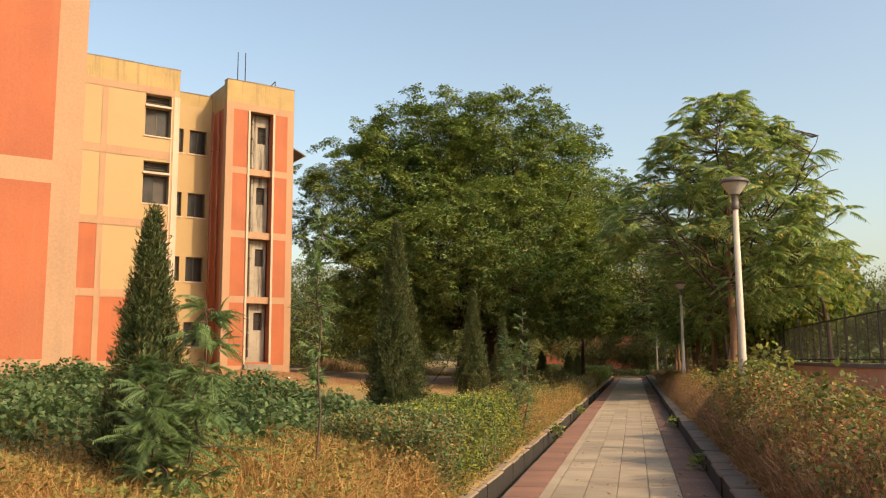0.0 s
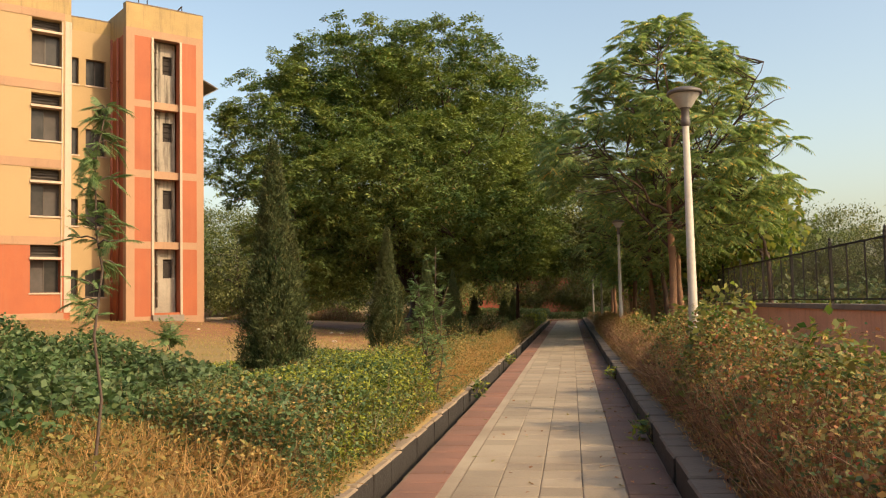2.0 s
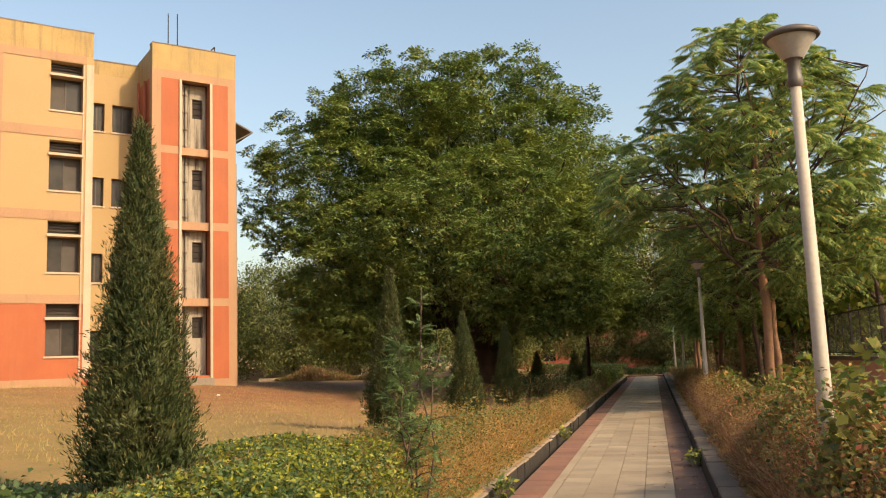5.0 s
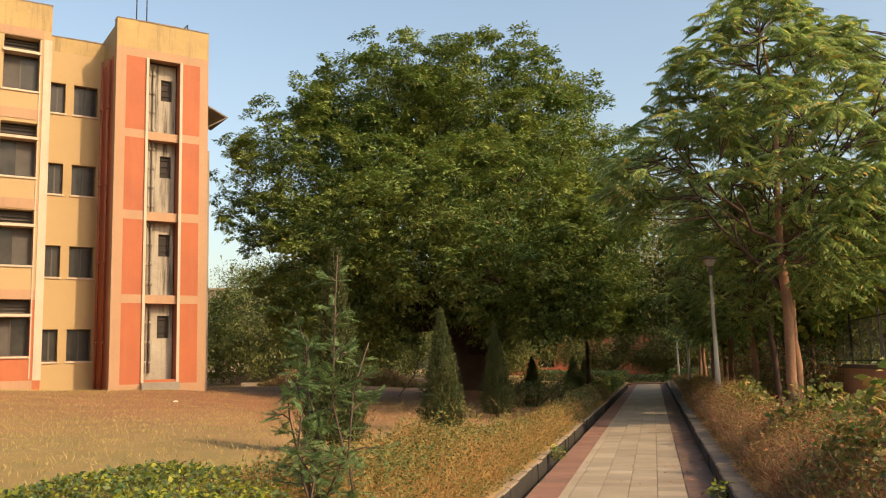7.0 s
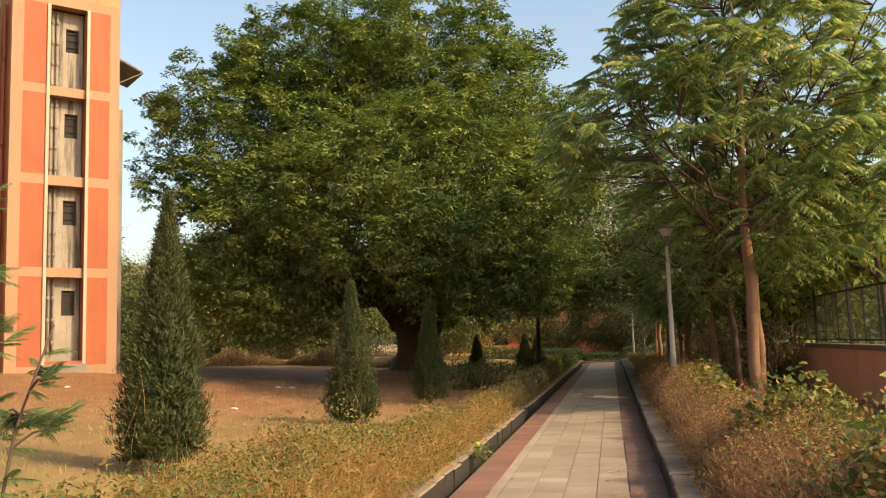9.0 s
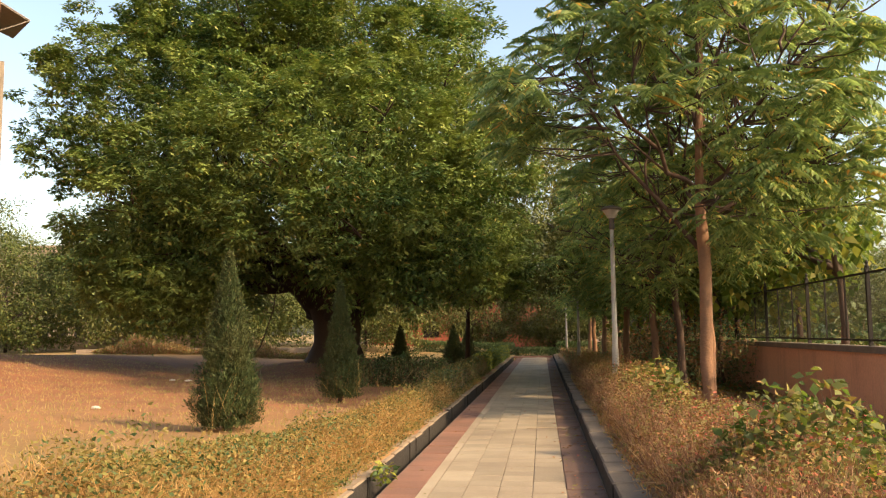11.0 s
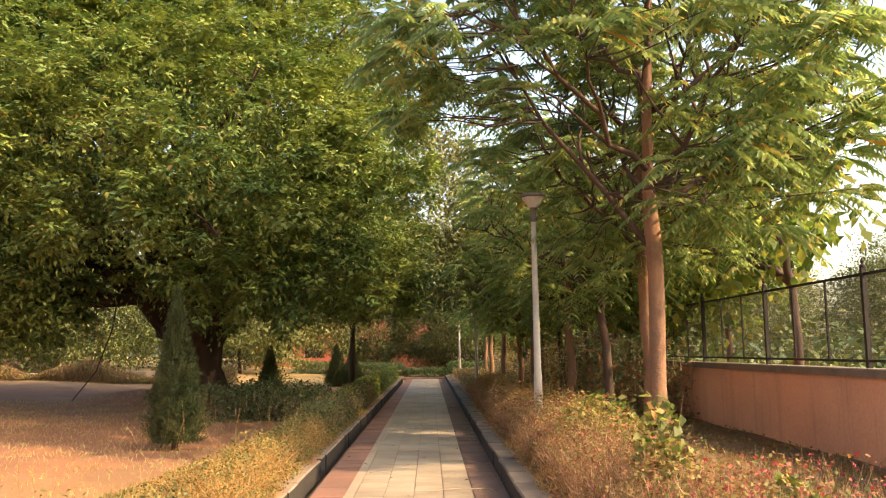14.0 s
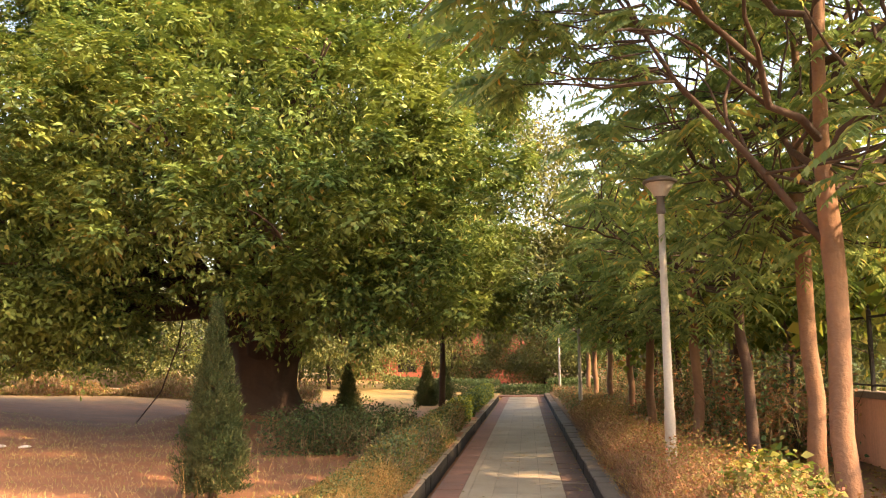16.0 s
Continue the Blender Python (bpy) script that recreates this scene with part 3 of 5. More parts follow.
for u in (15.82, 15.98):
    p = (u - BO.x, TD + 0.47 - BO.y)
    s.tube([(*p, 0.9), (*p, 12.9)], [0.04, 0.045], 8)
    for k in range(16):
        z = 1.2 + k * 0.75
        s.tube([(*p, z), (p[0] + 0.02, p[1], z + 0.15)], [0.06, 0.055], 8)
part("drain_pipe", s, M_RENDER, building, "rusty stained waste pipes", True)
s = BShape()
s.b(S0 - 0.1, S1 + 0.1, TD - 0.25, TD - 0.003, 0.7, 1.4)
part("plinth", s, M_RENDER, building, "blackened cement plinth")
# the narrow rear wing, the tin awning and the roof things
part("rear_wing", pierced(18.0, 18.45, 0.6, 10.75, 40.2, 40.45, [(18.12, 18.3, z, z + 1.9) for z in (1.9, 5.0, 7.8)]), M_RENDER, building, "black-stained cement rear wing")
s = BShape()
s.b(18.0, 18.43, 40.46, 44, 0.6, 10.7)
part("rear_core", s, M_DARKROOM, building)
s = BShape()
P = [(18.02, 39.6, 12.55), (19.1, 39.9, 12.2), (19.1, 42.0, 12.2), (18.02, 42.0, 12.55)]
q = [Vector((a - BO.x, b - BO.y, c - BO.z)) for a, b, c in P]
s.face(q)
s.face([v - Vector((0, 0, 0.04)) for v in reversed(q)])
for k in range(4):
    a, b = k, (k + 1) % 4
    s.face([q[b], q[a], q[a] - Vector((0, 0, 0.04)), q[b] - Vector((0, 0, 0.04))])
awning = part("awning", s, M_TIN, building, "rusty corrugated tin awning")
for k in range(9):
    f = k / 8
    s = Shape()
    s.tube([q[0].lerp(q[3], f), q[1].lerp(q[2], f)], [0.025, 0.025], 5)
    part("rib", s, M_TIN, awning)
s = Shape()
s.tube([Vector((18.0 - BO.x, 39.7 - BO.y, 11.5 - BO.z)), q[1]], [0.02, 0.02], 5)
part("strut", s, M_TIN, awning)
s = BShape()
for u, z in ((15.5, 2.2), (15.9, 2.25)):
    p = (u - BO.x, 40.5 - BO.y)
    s.tube([(*p, 13.4), (*p, 14.25 + z)], [0.03, 0.02], 6)
part("aerial", s, M_IRON, building, "thin dark roof aerials")
s = BShape()
a = Vector((16.7 - BO.x, 40.6 - BO.y, 14.2))
s.tube([a, a + Vector((0.9, 0, 1.1))], [0.03, 0.03], 6)
s.tube([a + Vector((0.9, 0, -0.5)), a + Vector((0.9, 0, 1.1))], [0.025, 0.025], 6)
part("roof_stay", s, M_IRON, building, "slanted dark iron stay")
s = BShape()
s.lathe([(0.0, 0.0), (0.6, 0.0), (0.65, 0.55), (0.5, 0.95), (0.2, 1.1), (0.0, 1.1)], 16)
s.v = [(x + 16.0 - BO.x, y + 41.3 - BO.y, z + 14.4 - BO.z) for x, y, z in s.v]
part("water_tank", s, M_IRON, building, "black plastic roof water tank", True)

# the nearer orange block
WO = Vector((-10.0, 14.4, 0.6))
wing = empty("orange_block", pose(0, 0, 0, 0, 0, TURN_B) @ WO, "tall orange painted block with beige borders", "building", turn=TURN_B)


def wing_paint(u, z):
    if z > 14.3:
        return 2
    return 1 if u > 2.55 or any(a < z < b for a, b in ((1.2, 1.6), (4.42, 4.80), (7.64, 8.0), (10.9, 11.28), (13.95, 14.31))) else 0


s = pierced(-22, 3.0, 0.3, 15.2, 14.4, 24.0, [], (2.55,), (1.2, 1.6, 4.42, 4.80, 7.64, 8.0, 10.9, 11.28, 13.95, 14.3), wing_paint)
s.v = [(x + BO.x - WO.x, y + BO.y - WO.y, z + BO.z - WO.z) for x, y, z in s.v]
part("wall", s, [M_ORANGE, M_BEIGE, M_OCHRE], wing, "orange plaster with beige bands")


# ---- boundary wall and iron fence ----
WX = 6.68
POSTS = [32.55 + 3.82 * k for k in range(-9, 16)]
s = Shape()
for y0, y1 in zip(POSTS, POSTS[1:]):
    s.box(WX, WX + 0.23, y0, y1, -0.4, 1.27)
tagged(new("boundary_wall", s.mesh("boundary_wall", M_PINK)), "pink-brown plastered boundary wall with grimy base", "wall", kind="structure")
s = Shape()
for y0, y1 in zip(POSTS, POSTS[1:]):
    s.box(WX - 0.06, WX + 0.29, y0 + 0.004, y1 - 0.004, 1.272, 1.40, 0, 0.015)
tagged(new("wall_coping", s.mesh("wall_coping", M_COPING)), "dark stained concrete coping on the boundary wall", "coping", kind="structure")
FX = WX + 0.11


def fence_panel():
    e = empty("fence_panel", (FX, POSTS[0], 1.40), "black iron fence panel on the boundary wall", "fence", "fence panels")
    n = 3.82
    s = Shape()
    s.box(-0.035, 0.035, -0.035, 0.035, 0, 1.50)
    s.lathe([(0.045, 1.50), (0.045, 1.53), (0.02, 1.56), (0.035, 1.60), (0.0, 1.66)], 10)
    part("post", s, M_IRON, e)
    for z in (0.09, 1.38):
        s = Shape()
        s.box(-0.02, 0.02, 0.04, n - 0.04, z, z + 0.04)
        part("rail", s, M_IRON, e)
    for k in range(1, 3):
        s = Shape()
        y = n * k / 3
        s.box(-0.014, 0.014, y - 0.016, y + 0.016, 0.13, 1.38)
        part("bar", s, M_IRON, e)
    s = Shape()
    for k in range(1, 128):
        s.box(-0.0012, 0.0012, n * k / 128 - 0.0012, n * k / 128 + 0.0012, 0.13, 1.38)
    for k in range(1, 42):
        s.box(-0.0040, -0.0016, 0.04, n - 0.04, 0.13 + 0.0298 * k - 0.0012, 0.13 + 0.0298 * k + 0.0012)
    part("wire_mesh", s, M_IRON, e, "fine dark wire mesh")
    return e


first = fence_panel()
for y in POSTS[1:-1]:
    copy_thing(first, pose(FX, y, 1.40))


# ---- street lamps along the path ----
def street_lamp():
    e = empty("street_lamp", (2.05, 14.7, 0.05), "grey-white tapered pole with an upturned bowl lantern", "lamp", "lamps along the path")
    s = Shape()
    s.tube([(0, 0, -0.1), (0, 0, 1.2), (0, 0, 1.25), (0, 0, 4.02)], [0.085, 0.075, 0.066, 0.046], 14)
    part("pole", s, M_POLE, e, "flaking grey-white painted pole", True)
    s = Shape()
    s.lathe([(0.05, 3.98), (0.068, 4.01), (0.068, 4.06), (0.058, 4.09), (0.058, 4.22), (0.085, 4.25)], 18)
    part("collar", s, M_LAMPCAP, e, "dark collar", True)
    s = Shape()
    s.lathe([(0.085, 4.24), (0.105, 4.27), (0.155, 4.35), (0.205, 4.42), (0.212, 4.44)], 24)
    part("bowl", s, M_BOWL, e, "frosted grey bowl", True)
    s = Shape()
    s.lathe([(0.0, 4.43), (0.235, 4.43), (0.25, 4.45), (0.235, 4.48), (0.15, 4.52), (0.05, 4.545), (0.0, 4.55)], 24)
    part("cap", s, M_LAMPCAP, e, "flat dark lamp cap", True)
    return e


lamp = street_lamp()
for y in (35.4, 55.7, 76.0):
    copy_thing(lamp, pose(2.22, y, 0.1))


# ---- far things: low walls, brick building, cross path ----
s = Shape()
for k in range(24):
    s.box(-70 + 2 * k, -68.02 + 2 * k, 72.0, 72.25, 0.3, 1.72 + 0.03 * math.sin(k * 2.3), 0, 0.01)
tagged(new("low_wall", s.mesh("low_wall", M_GREYWALL)), "low weathered cement wall across the far lawn", "wall", kind="structure")
s = Shape()
for k in range(6):
    s.box(-26 + 2.5 * k, -23.52 + 2.5 * k, 62.0, 62.3, 0.3, 0.98 + 0.02 * math.sin(k * 1.7), 0, 0.02)
tagged(new("garden_kerb", s.mesh("garden_kerb", M_GREYWALL)), "low pale kerb bounding the far beds", "kerb", kind="structure")
brick = empty("brick_building", (-7.0, 98.0, 0.3), "low red brick building behind the trees", "building")
s = Shape()
xs = [-9, -7.2, -5.6, -4.0, -2.4, -0.8, 0.8, 2.4, 4.0, 5.6, 7.2, 9]
for i in range(len(xs) - 1):
    if i % 2 == 0:
        s.box(xs[i], xs[i + 1], 0, 0.3, 0, 4.6)
    else:
        s.box(xs[i], xs[i + 1], 0, 0.3, 0, 1.0)
        s.box(xs[i], xs[i + 1], 0, 0.3, 2.5, 4.6)
        w = Shape()
        w.box(xs[i], xs[i + 1], 0.15, 0.2, 1.0, 2.5)
        part("window", w, M_GLASS, brick)
s.box(-9, 9, 7, 7.3, 0, 4.6)
s.box(-9, -8.7, 0.3, 7, 0, 4.6)
s.box(8.7, 9, 0.3, 7, 0, 4.6)
part("wall", s, M_BRICK, brick)
s = Shape()
s.box(-9.4, 9.4, -0.4, 7.7, 4.6, 4.85)
part("roof", s, M_GREYWALL, brick, "flat pale concrete roof")
flats = empty("apartment_block", (-66.0, 122.0, 0.3), "distant pale block of flats above the far trees", "building")
s = Shape()
s.box(-8, 8, 0, 9, 0, 13.2)
s.box(-8.2, 8.2, -0.2, 9.2, 13.2, 13.5)
part("wall", s, M_GREYWALL, flats)
for k in range(6):
    for z in (1.2, 4.4, 7.6, 10.6):
        s = Shape()
        s.box(-6.9 + 2.5 * k, -5.6 + 2.5 * k, -0.03, 0.1, z, z + 1.5)
        part("window", s, M_GLASS, flats)
s = Shape()
s.box(-14, 6.5, PATH_END, PATH_END + 1.6, -0.05, 0.06)
tagged(new("cross_path", s.mesh("cross_path", M_REDTILE)), "red paved path crossing at the end", "path", kind="structure")


# ---- trees ----
def bend(a, b, sag, rng, n=7):
    """Points of a limb from a to b, bowed by sag and a little crooked."""
    a, b = np.array(a, float), np.array(b, float)
    out = []
    for i in range(n):
        f = i / (n - 1)
        p = a + (b - a) * f + np.array([0, 0, 4 * sag * f * (1 - f)])
        if 0 < i < n - 1:
            p = p + rng.normal(size=3) * 0.035 * np.linalg.norm(b - a) * 0.6
        out.append(tuple(p))
    return out


def taper(r0, r1, n=7):
    return [r0 + (r1 - r0) * i / (n - 1) for i in range(n)]


def pinnate(rng, P, D, L, pairs=9, drop=0.35, wide=0.30, lean=0.5, hang=0.35):
    """Compound leaves: a stalk from P along D of length L, with pairs of narrow leaflets."""
    n = len(P)
    up = np.array([0, 0, 1.0])
    D = unit(D)
    S = unit(np.cross(D, up) + rng.normal(size=(n, 3)) * 0.15)
    N = unit(np.cross(S, D))
    out = []
    for j in range(pairs * 2 + 1):
        k = (j // 2 + 1) / (pairs + 0.5) * 0.88 + 0.1
        side = 0 if j == pairs * 2 else (1 if j % 2 else -1)
        f = k if side else 1.0
        base = P + D * (L * f)[:, None] - up * (L * drop * f * f)[:, None]
        d = S * side + D * (lean if side else 1.0) - up * (hang + drop * f)
        ln = L * 0.30 * (1 - 0.55 * abs(f - 0.45)) * rng.uniform(0.85, 1.15, n)
        out.append(leaf_quads(base, d, N + rng.normal(size=(n, 3)) * 0.15, ln, ln * wide))
    # the stalk itself
    w = 0.006
    out.append(np.stack([P + S * w, P - S * w, P + D * L[:, None] - up * (L * drop)[:, None], P + D * (L * 0.5)[:, None] - up * (L * drop * 0.25)[:, None] + S * w], axis=1))
    return np.concatenate(out)


def leaf_tufts(rng, C, O, tufts, leaves, radius, length, width):
    """Clumps made of small umbrella-shaped tufts: each tuft's leaves spread from its own centre, faces to the light."""
    n = len(C) * tufts
    Cs, Os = np.repeat(C, tufts, 0), np.repeat(O, tufts, 0)
    size = np.repeat(rng.uniform(0.6, 1.25, len(C)), tufts)[:, None]
    u = unit(randn(rng, n) + np.array([0, 0, 0.55]) + Os * 0.9)
    S = Cs + u * size * radius * np.array([1, 1, 0.6]) * rng.uniform(0.45, 1.05, (n, 1))
    S, u = np.repeat(S, leaves, 0), np.repeat(u, leaves, 0)
    m = len(S)
    a = rng.uniform(0, 2 * math.pi, m)
    D = unit(np.stack([np.cos(a), np.sin(a), rng.uniform(-0.75, 0.25, m)], 1) + u * 0.45)
    P = S + D * rng.uniform(0.0, 0.16, (m, 1)) + randn(rng, m) * 0.035
    N = unit(u * 0.5 + randn(rng, m) * 0.3 + np.array([0, 0, 0.9]))
    s = rng.uniform(0.65, 1.25, m)
    return leaf_quads(P, D, N, length * s, width * s)


def big_tree():
    rng = np.random.default_rng(5)
    at = Vector((-7.25, 47.2, ground_z(-7.25, 47.2) - 0.15))
    e = empty("old_tree", at, "huge old tree with thick dark trunk and dense feathery green crown", "tree")
    lobes = [(-9.6, 48.0, 9.2, 6.6, 6.0, 5.4), (-6.0, 47.2, 12.5, 3.9, 4.0, 4.0), (-13.8, 46.5, 10.0, 4.6, 4.8, 3.9), (-6.0, 41.4, 6.7, 4.6, 3.8, 3.3),
             (-3.2, 46.0, 9.0, 3.3, 4.4, 4.2), (-10.6, 42.6, 5.8, 4.2, 3.4, 3.0), (-3.4, 43.2, 4.5, 3.0, 3.0, 2.4), (-12.4, 43.8, 5.6, 2.8, 3.2, 2.8), (-9.0, 45.2, 10.2, 3.4, 2.6, 2.8), (-10.4, 47.0, 13.7, 4.3, 3.8, 2.8),
             (-11.4, 42.0, 3.3, 2.4, 1.9, 1.6), (-2.6, 49.0, 4.6, 2.4, 2.6, 2.2)]
    s = Shape()
    s.tube([(0, 0, -0.1), (0, 0, 0.35), (0.03, 0, 0.9), (0.05, 0.05, 1.6), (0.1, 0, 2.3), (0.1, 0, 2.9)], [1.5, 1.05, 0.84, 0.88, 1.15, 1.0], 22)
    s.v = [(x * (1 + 0.11 * math.sin(5 * math.atan2(y, x)) + 0.06 * math.sin(11 * math.atan2(y, x) + z)), y * (1 + 0.11 * math.sin(5 * math.atan2(y, x))), z) for x, y, z in s.v]
    part("trunk", s, M_BARKD, e, "thick fluted dark trunk", True)
    for i, b in enumerate(lobes):
        c = Vector(b[:3]) - at
        w = math.atan2(c.y, c.x)
        s = Shape()
        a0 = (0.62 * math.cos(w), 0.62 * math.sin(w), 1.9 + 0.25 * (i % 3))
        pts = bend(a0, c * 0.92, 0.10 * c.length if c.z < 6 else 0.5, rng, 9)
        s.tube(pts, taper(0.46 if i < 10 else 0.26, 0.09, 9), 10)
        for k in range(10):
            u = unit(rng.normal(size=3))
            tip = np.array(c) + u * np.array(b[3:]) * 0.9
            mid = bend(pts[3 + k % 5], tip, 0.3, rng, 7)
            s.tube(mid, taper(0.13, 0.02, 7), 6)
            for m in range(3):
                q = np.array(mid[3 + m])
                s.tube(bend(q, q + unit(rng.normal(size=3) + np.array([0, 0, 0.3])) * rng.uniform(0.8, 1.6), 0.1, rng, 4), taper(0.04, 0.01, 4), 5)
        part("limb", s, M_BARKD, e, smooth=True)
    s = Shape()
    s.tube([Vector(v) - at for v in ((-9.0, 45.8, 4.2), (-9.2, 45.8, 2.6), (-9.7, 45.9, 1.3), (-10.5, 46.0, 0.35))], [0.02, 0.022, 0.02, 0.018], 7)
    part("hanging_stem", s, M_BARKD, e, "thin dark hanging stem", True)
    C, O = lobes_clumps(rng, lobes, 2.35, 0.12, -0.72, 0.62)
    # thinner at the back, in the crown's own shade
    keep = ~((O[:, 1] > 0.35) & (C[:, 1] > 48.0)) | (rng.random(len(C)) < 0.6)
    C, O = C[keep], O[keep]
    C = C - np.array(at)
    q = leaf_tufts(rng, C, O, 8, 18, 0.66, 0.17, 0.085)
    inner = np.concatenate([np.array(b[:3]) + unit(randn(rng, 230)) * np.array(b[3:]) * rng.uniform(0.34, 0.72, (230, 1)) for b in lobes]) - np.array(at)
    q = np.concatenate([q, foliage_clumps(rng, inner, unit(randn(rng, len(inner))), 60, 0.6, 0.17, 0.075, 0.3)])
    # hanging sprays below the skirts of the crown
    low = C[C[:, 2] < 4.8]
    low = low[rng.random(len(low)) < 0.35] - np.array([0, 0, 0.6])
    q2 = foliage_clumps(rng, low, np.tile([0, 0, -1.0], (len(low), 1)), 46, 0.34, 0.14, 0.05, 0.6)
    crown = new("crown", array_mesh("crown", np.concatenate([q, q2]), 4, [L_BIG]))
    crown.parent = e
    tagged(crown, "dense crown of small feathery leaves")


big_tree()


def feather_tree(name, at, fork, envelope, seed, rosettes, leaf, label, group, limbs, lean=(0, 0), trunk_r=0.15, bark=None, pairs=7, per=10, centre=(0.0, 0.0), bare=0.0):
    """A tree that forks above a bare trunk: curved limbs (azimuth, reach, rise) carry whorls of long compound leaves.
    envelope: (height, crown radius) pairs round the crown's own axis; no whorl hangs below bare on the path's side."""
    rng = np.random.default_rng(seed)
    e = empty(name, at, label, "tree", group)
    top = envelope[-1][0]
    zs, rs = [z for z, r in envelope], [r for z, r in envelope]

    def stem(z):
        return np.array([lean[0] * z / top, lean[1] * z / top, z])

    s = Shape()
    pts = [stem(z) + np.array([rng.normal() * 0.03, rng.normal() * 0.03, 0]) for z in np.linspace(-0.15, fork, 7)]
    pts += [stem(fork + (top * 0.9 - fork) * f) + np.array([0.22 * math.sin(5 * f + seed), 0.22 * math.sin(4 * f + 2 * seed), 0]) * f for f in (0.12, 0.3, 0.5, 0.75, 1.0)]
    s.tube([tuple(p) for p in pts], [trunk_r * 1.3, trunk_r * 1.08, trunk_r, trunk_r * 0.97, trunk_r * 0.95, trunk_r * 0.95, trunk_r, trunk_r * 0.72, trunk_r * 0.58, trunk_r * 0.46, trunk_r * 0.32, 0.015], 14)
    part("trunk", s, bark or M_BARK, e, "slim red-brown trunk", True)
    nodes = [np.array(p) for p in pts[7:]]
    for az, start, reach, rise in limbs:
        a = radians(az)
        b0 = stem(start)
        end = b0 + np.array([reach * math.cos(a), reach * math.sin(a), rise])
        s = Shape()
        main = bend(b0, end, -0.06 * reach, rng, 9)
        s.tube(main, taper(trunk_r * 0.42, 0.016, 9), 9)
        nodes += [np.array(m) for m in main[2:]]
        for k in range(6):
            f0 = np.array(main[2 + k])
            d = unit(unit(end - b0) * 0.7 + rng.normal(size=3) * np.array([0.6, 0.6, 0.3]) + np.array([0, 0, 0.35]))
            ln = (0.9 + 0.22 * reach) * rng.uniform(0.7, 1.25)
            sub_pts = bend(f0, f0 + d * ln, -0.05, rng, 6)
            s.tube(sub_pts, taper(trunk_r * 0.24, 0.011, 6), 6)
            nodes += [np.array(m) for m in sub_pts[2:]]
        # branches wear the bark darkened to stand for crown shade
        part("branch", s, M_BARKSHADE, e, smooth=True)
    # where the whorls sit: mostly near the outside of the crown, in ragged groups
    T = []
    N = np.array(nodes)
    while len(T) < rosettes:
        z = rng.uniform(zs[0], zs[-1])
        r = float(np.interp(z, zs, rs))
        a = rng.uniform(0, 2 * math.pi)
        if rng.random() > (r + 0.4) / (max(rs) + 0.4):
            continue
        r *= 1 + 0.17 * math.sin(3 * a + seed + 0.9 * z) + 0.10 * math.sin(7 * a - 1.9 * z)
        if math.sin(2.3 * a + 1.7 * z + seed) * math.sin(1.9 * z - a) > 0.62:
            continue
        r *= math.sqrt(rng.uniform(0.12, 1.0)) if rng.random() < 0.5 else rng.uniform(0.82, 1.04)
        if z < bare and centre[0] + r * math.cos(a) < -0.6:
            continue
        T.append((centre[0] + r * math.cos(a), centre[1] + r * math.sin(a), z))
    T = np.array(T)
    O = []
    for k, p in enumerate(T):
        s = Shape()
        gap = np.linalg.norm((N - p) * np.array([1, 1, 1.0]), axis=1) + np.where(N[:, 2] > p[2] + 0.1, 3.0, 0.0)
        b0 = N[int(np.argmin(gap))]
        s.tube(bend(b0, p, -0.05 * float(np.linalg.norm(p - b0)), rng, 5), taper(0.016 if k % 3 else 0.024, 0.007, 5), 5)
        part("twig", s, M_TWIG, e, smooth=True)
        O.append(unit(p - b0))
    O = np.array(O)
    n = len(T) * per
    P, O = np.repeat(T, per, 0), np.repeat(O, per, 0)
    a = rng.uniform(0, 2 * math.pi, n)
    D = unit(np.stack([np.cos(a), np.sin(a), rng.uniform(-0.3, 0.75, n)], 1) + O * np.array([0.45, 0.45, 0.1]))
    size = np.repeat(rng.uniform(0.75, 1.2, len(T)), per) * rng.uniform(0.75, 1.15, n)
    q = pinnate(rng, P + randn(rng, n) * 0.05, D, leaf * size, pairs, 0.48, 0.31, 0.36, 0.42)
    c = new("crown", array_mesh("crown", q, 4, [L_FEATHER]))
    c.parent = e
    tagged(c, "whorls of long drooping compound leaves")
    return e


TREE_LABEL = "slender tree with red-brown trunk and drooping feathery compound leaves"
ROW = "trees along the wall"
feather_tree("feather_leaved_tree", (3.95, 33.75, 0.05), 3.5, [(3.5, 1.8), (4.4, 3.5), (6.0, 4.1), (7.6, 3.8), (9.2, 3.0), (10.4, 2.1), (11.3, 1.2), (11.8, 0.4)], 11, 370, 0.68, TREE_LABEL, ROW,
             [(172, 3.3, 2.7, 4.0), (12, 4.0, 3.6, 2.2), (-60, 4.3, 3.0, 3.0), (95, 4.0, 3.2, 3.2), (215, 4.6, 3.2, 2.4), (-20, 5.6, 3.2, 3.0), (140, 5.8, 2.4, 3.6), (260, 6.2, 2.2, 3.4), (45, 6.6, 2.2, 3.4)], trunk_r=0.135, centre=(-0.05, 0.2), per=9, pairs=8, bare=5.3)
t2 = feather_tree("feather_leaved_tree", (4.5, 36.5, 0.05), 4.4, [(3.2, 1.2), (4.4, 2.4), (6.2, 2.8), (8.0, 2.5), (9.4, 1.5), (10.2, 0.4)], 12, 120, 0.66, TREE_LABEL, ROW,
                  [(190, 3.6, 2.0, 2.0), (20, 4.4, 2.2, 2.6), (110, 4.0, 2.0, 2.4), (-75, 4.8, 2.0, 2.4), (150, 5.8, 1.8, 2.6), (-10, 6.0, 1.6, 2.6)], trunk_r=0.125, per=8, pairs=6)
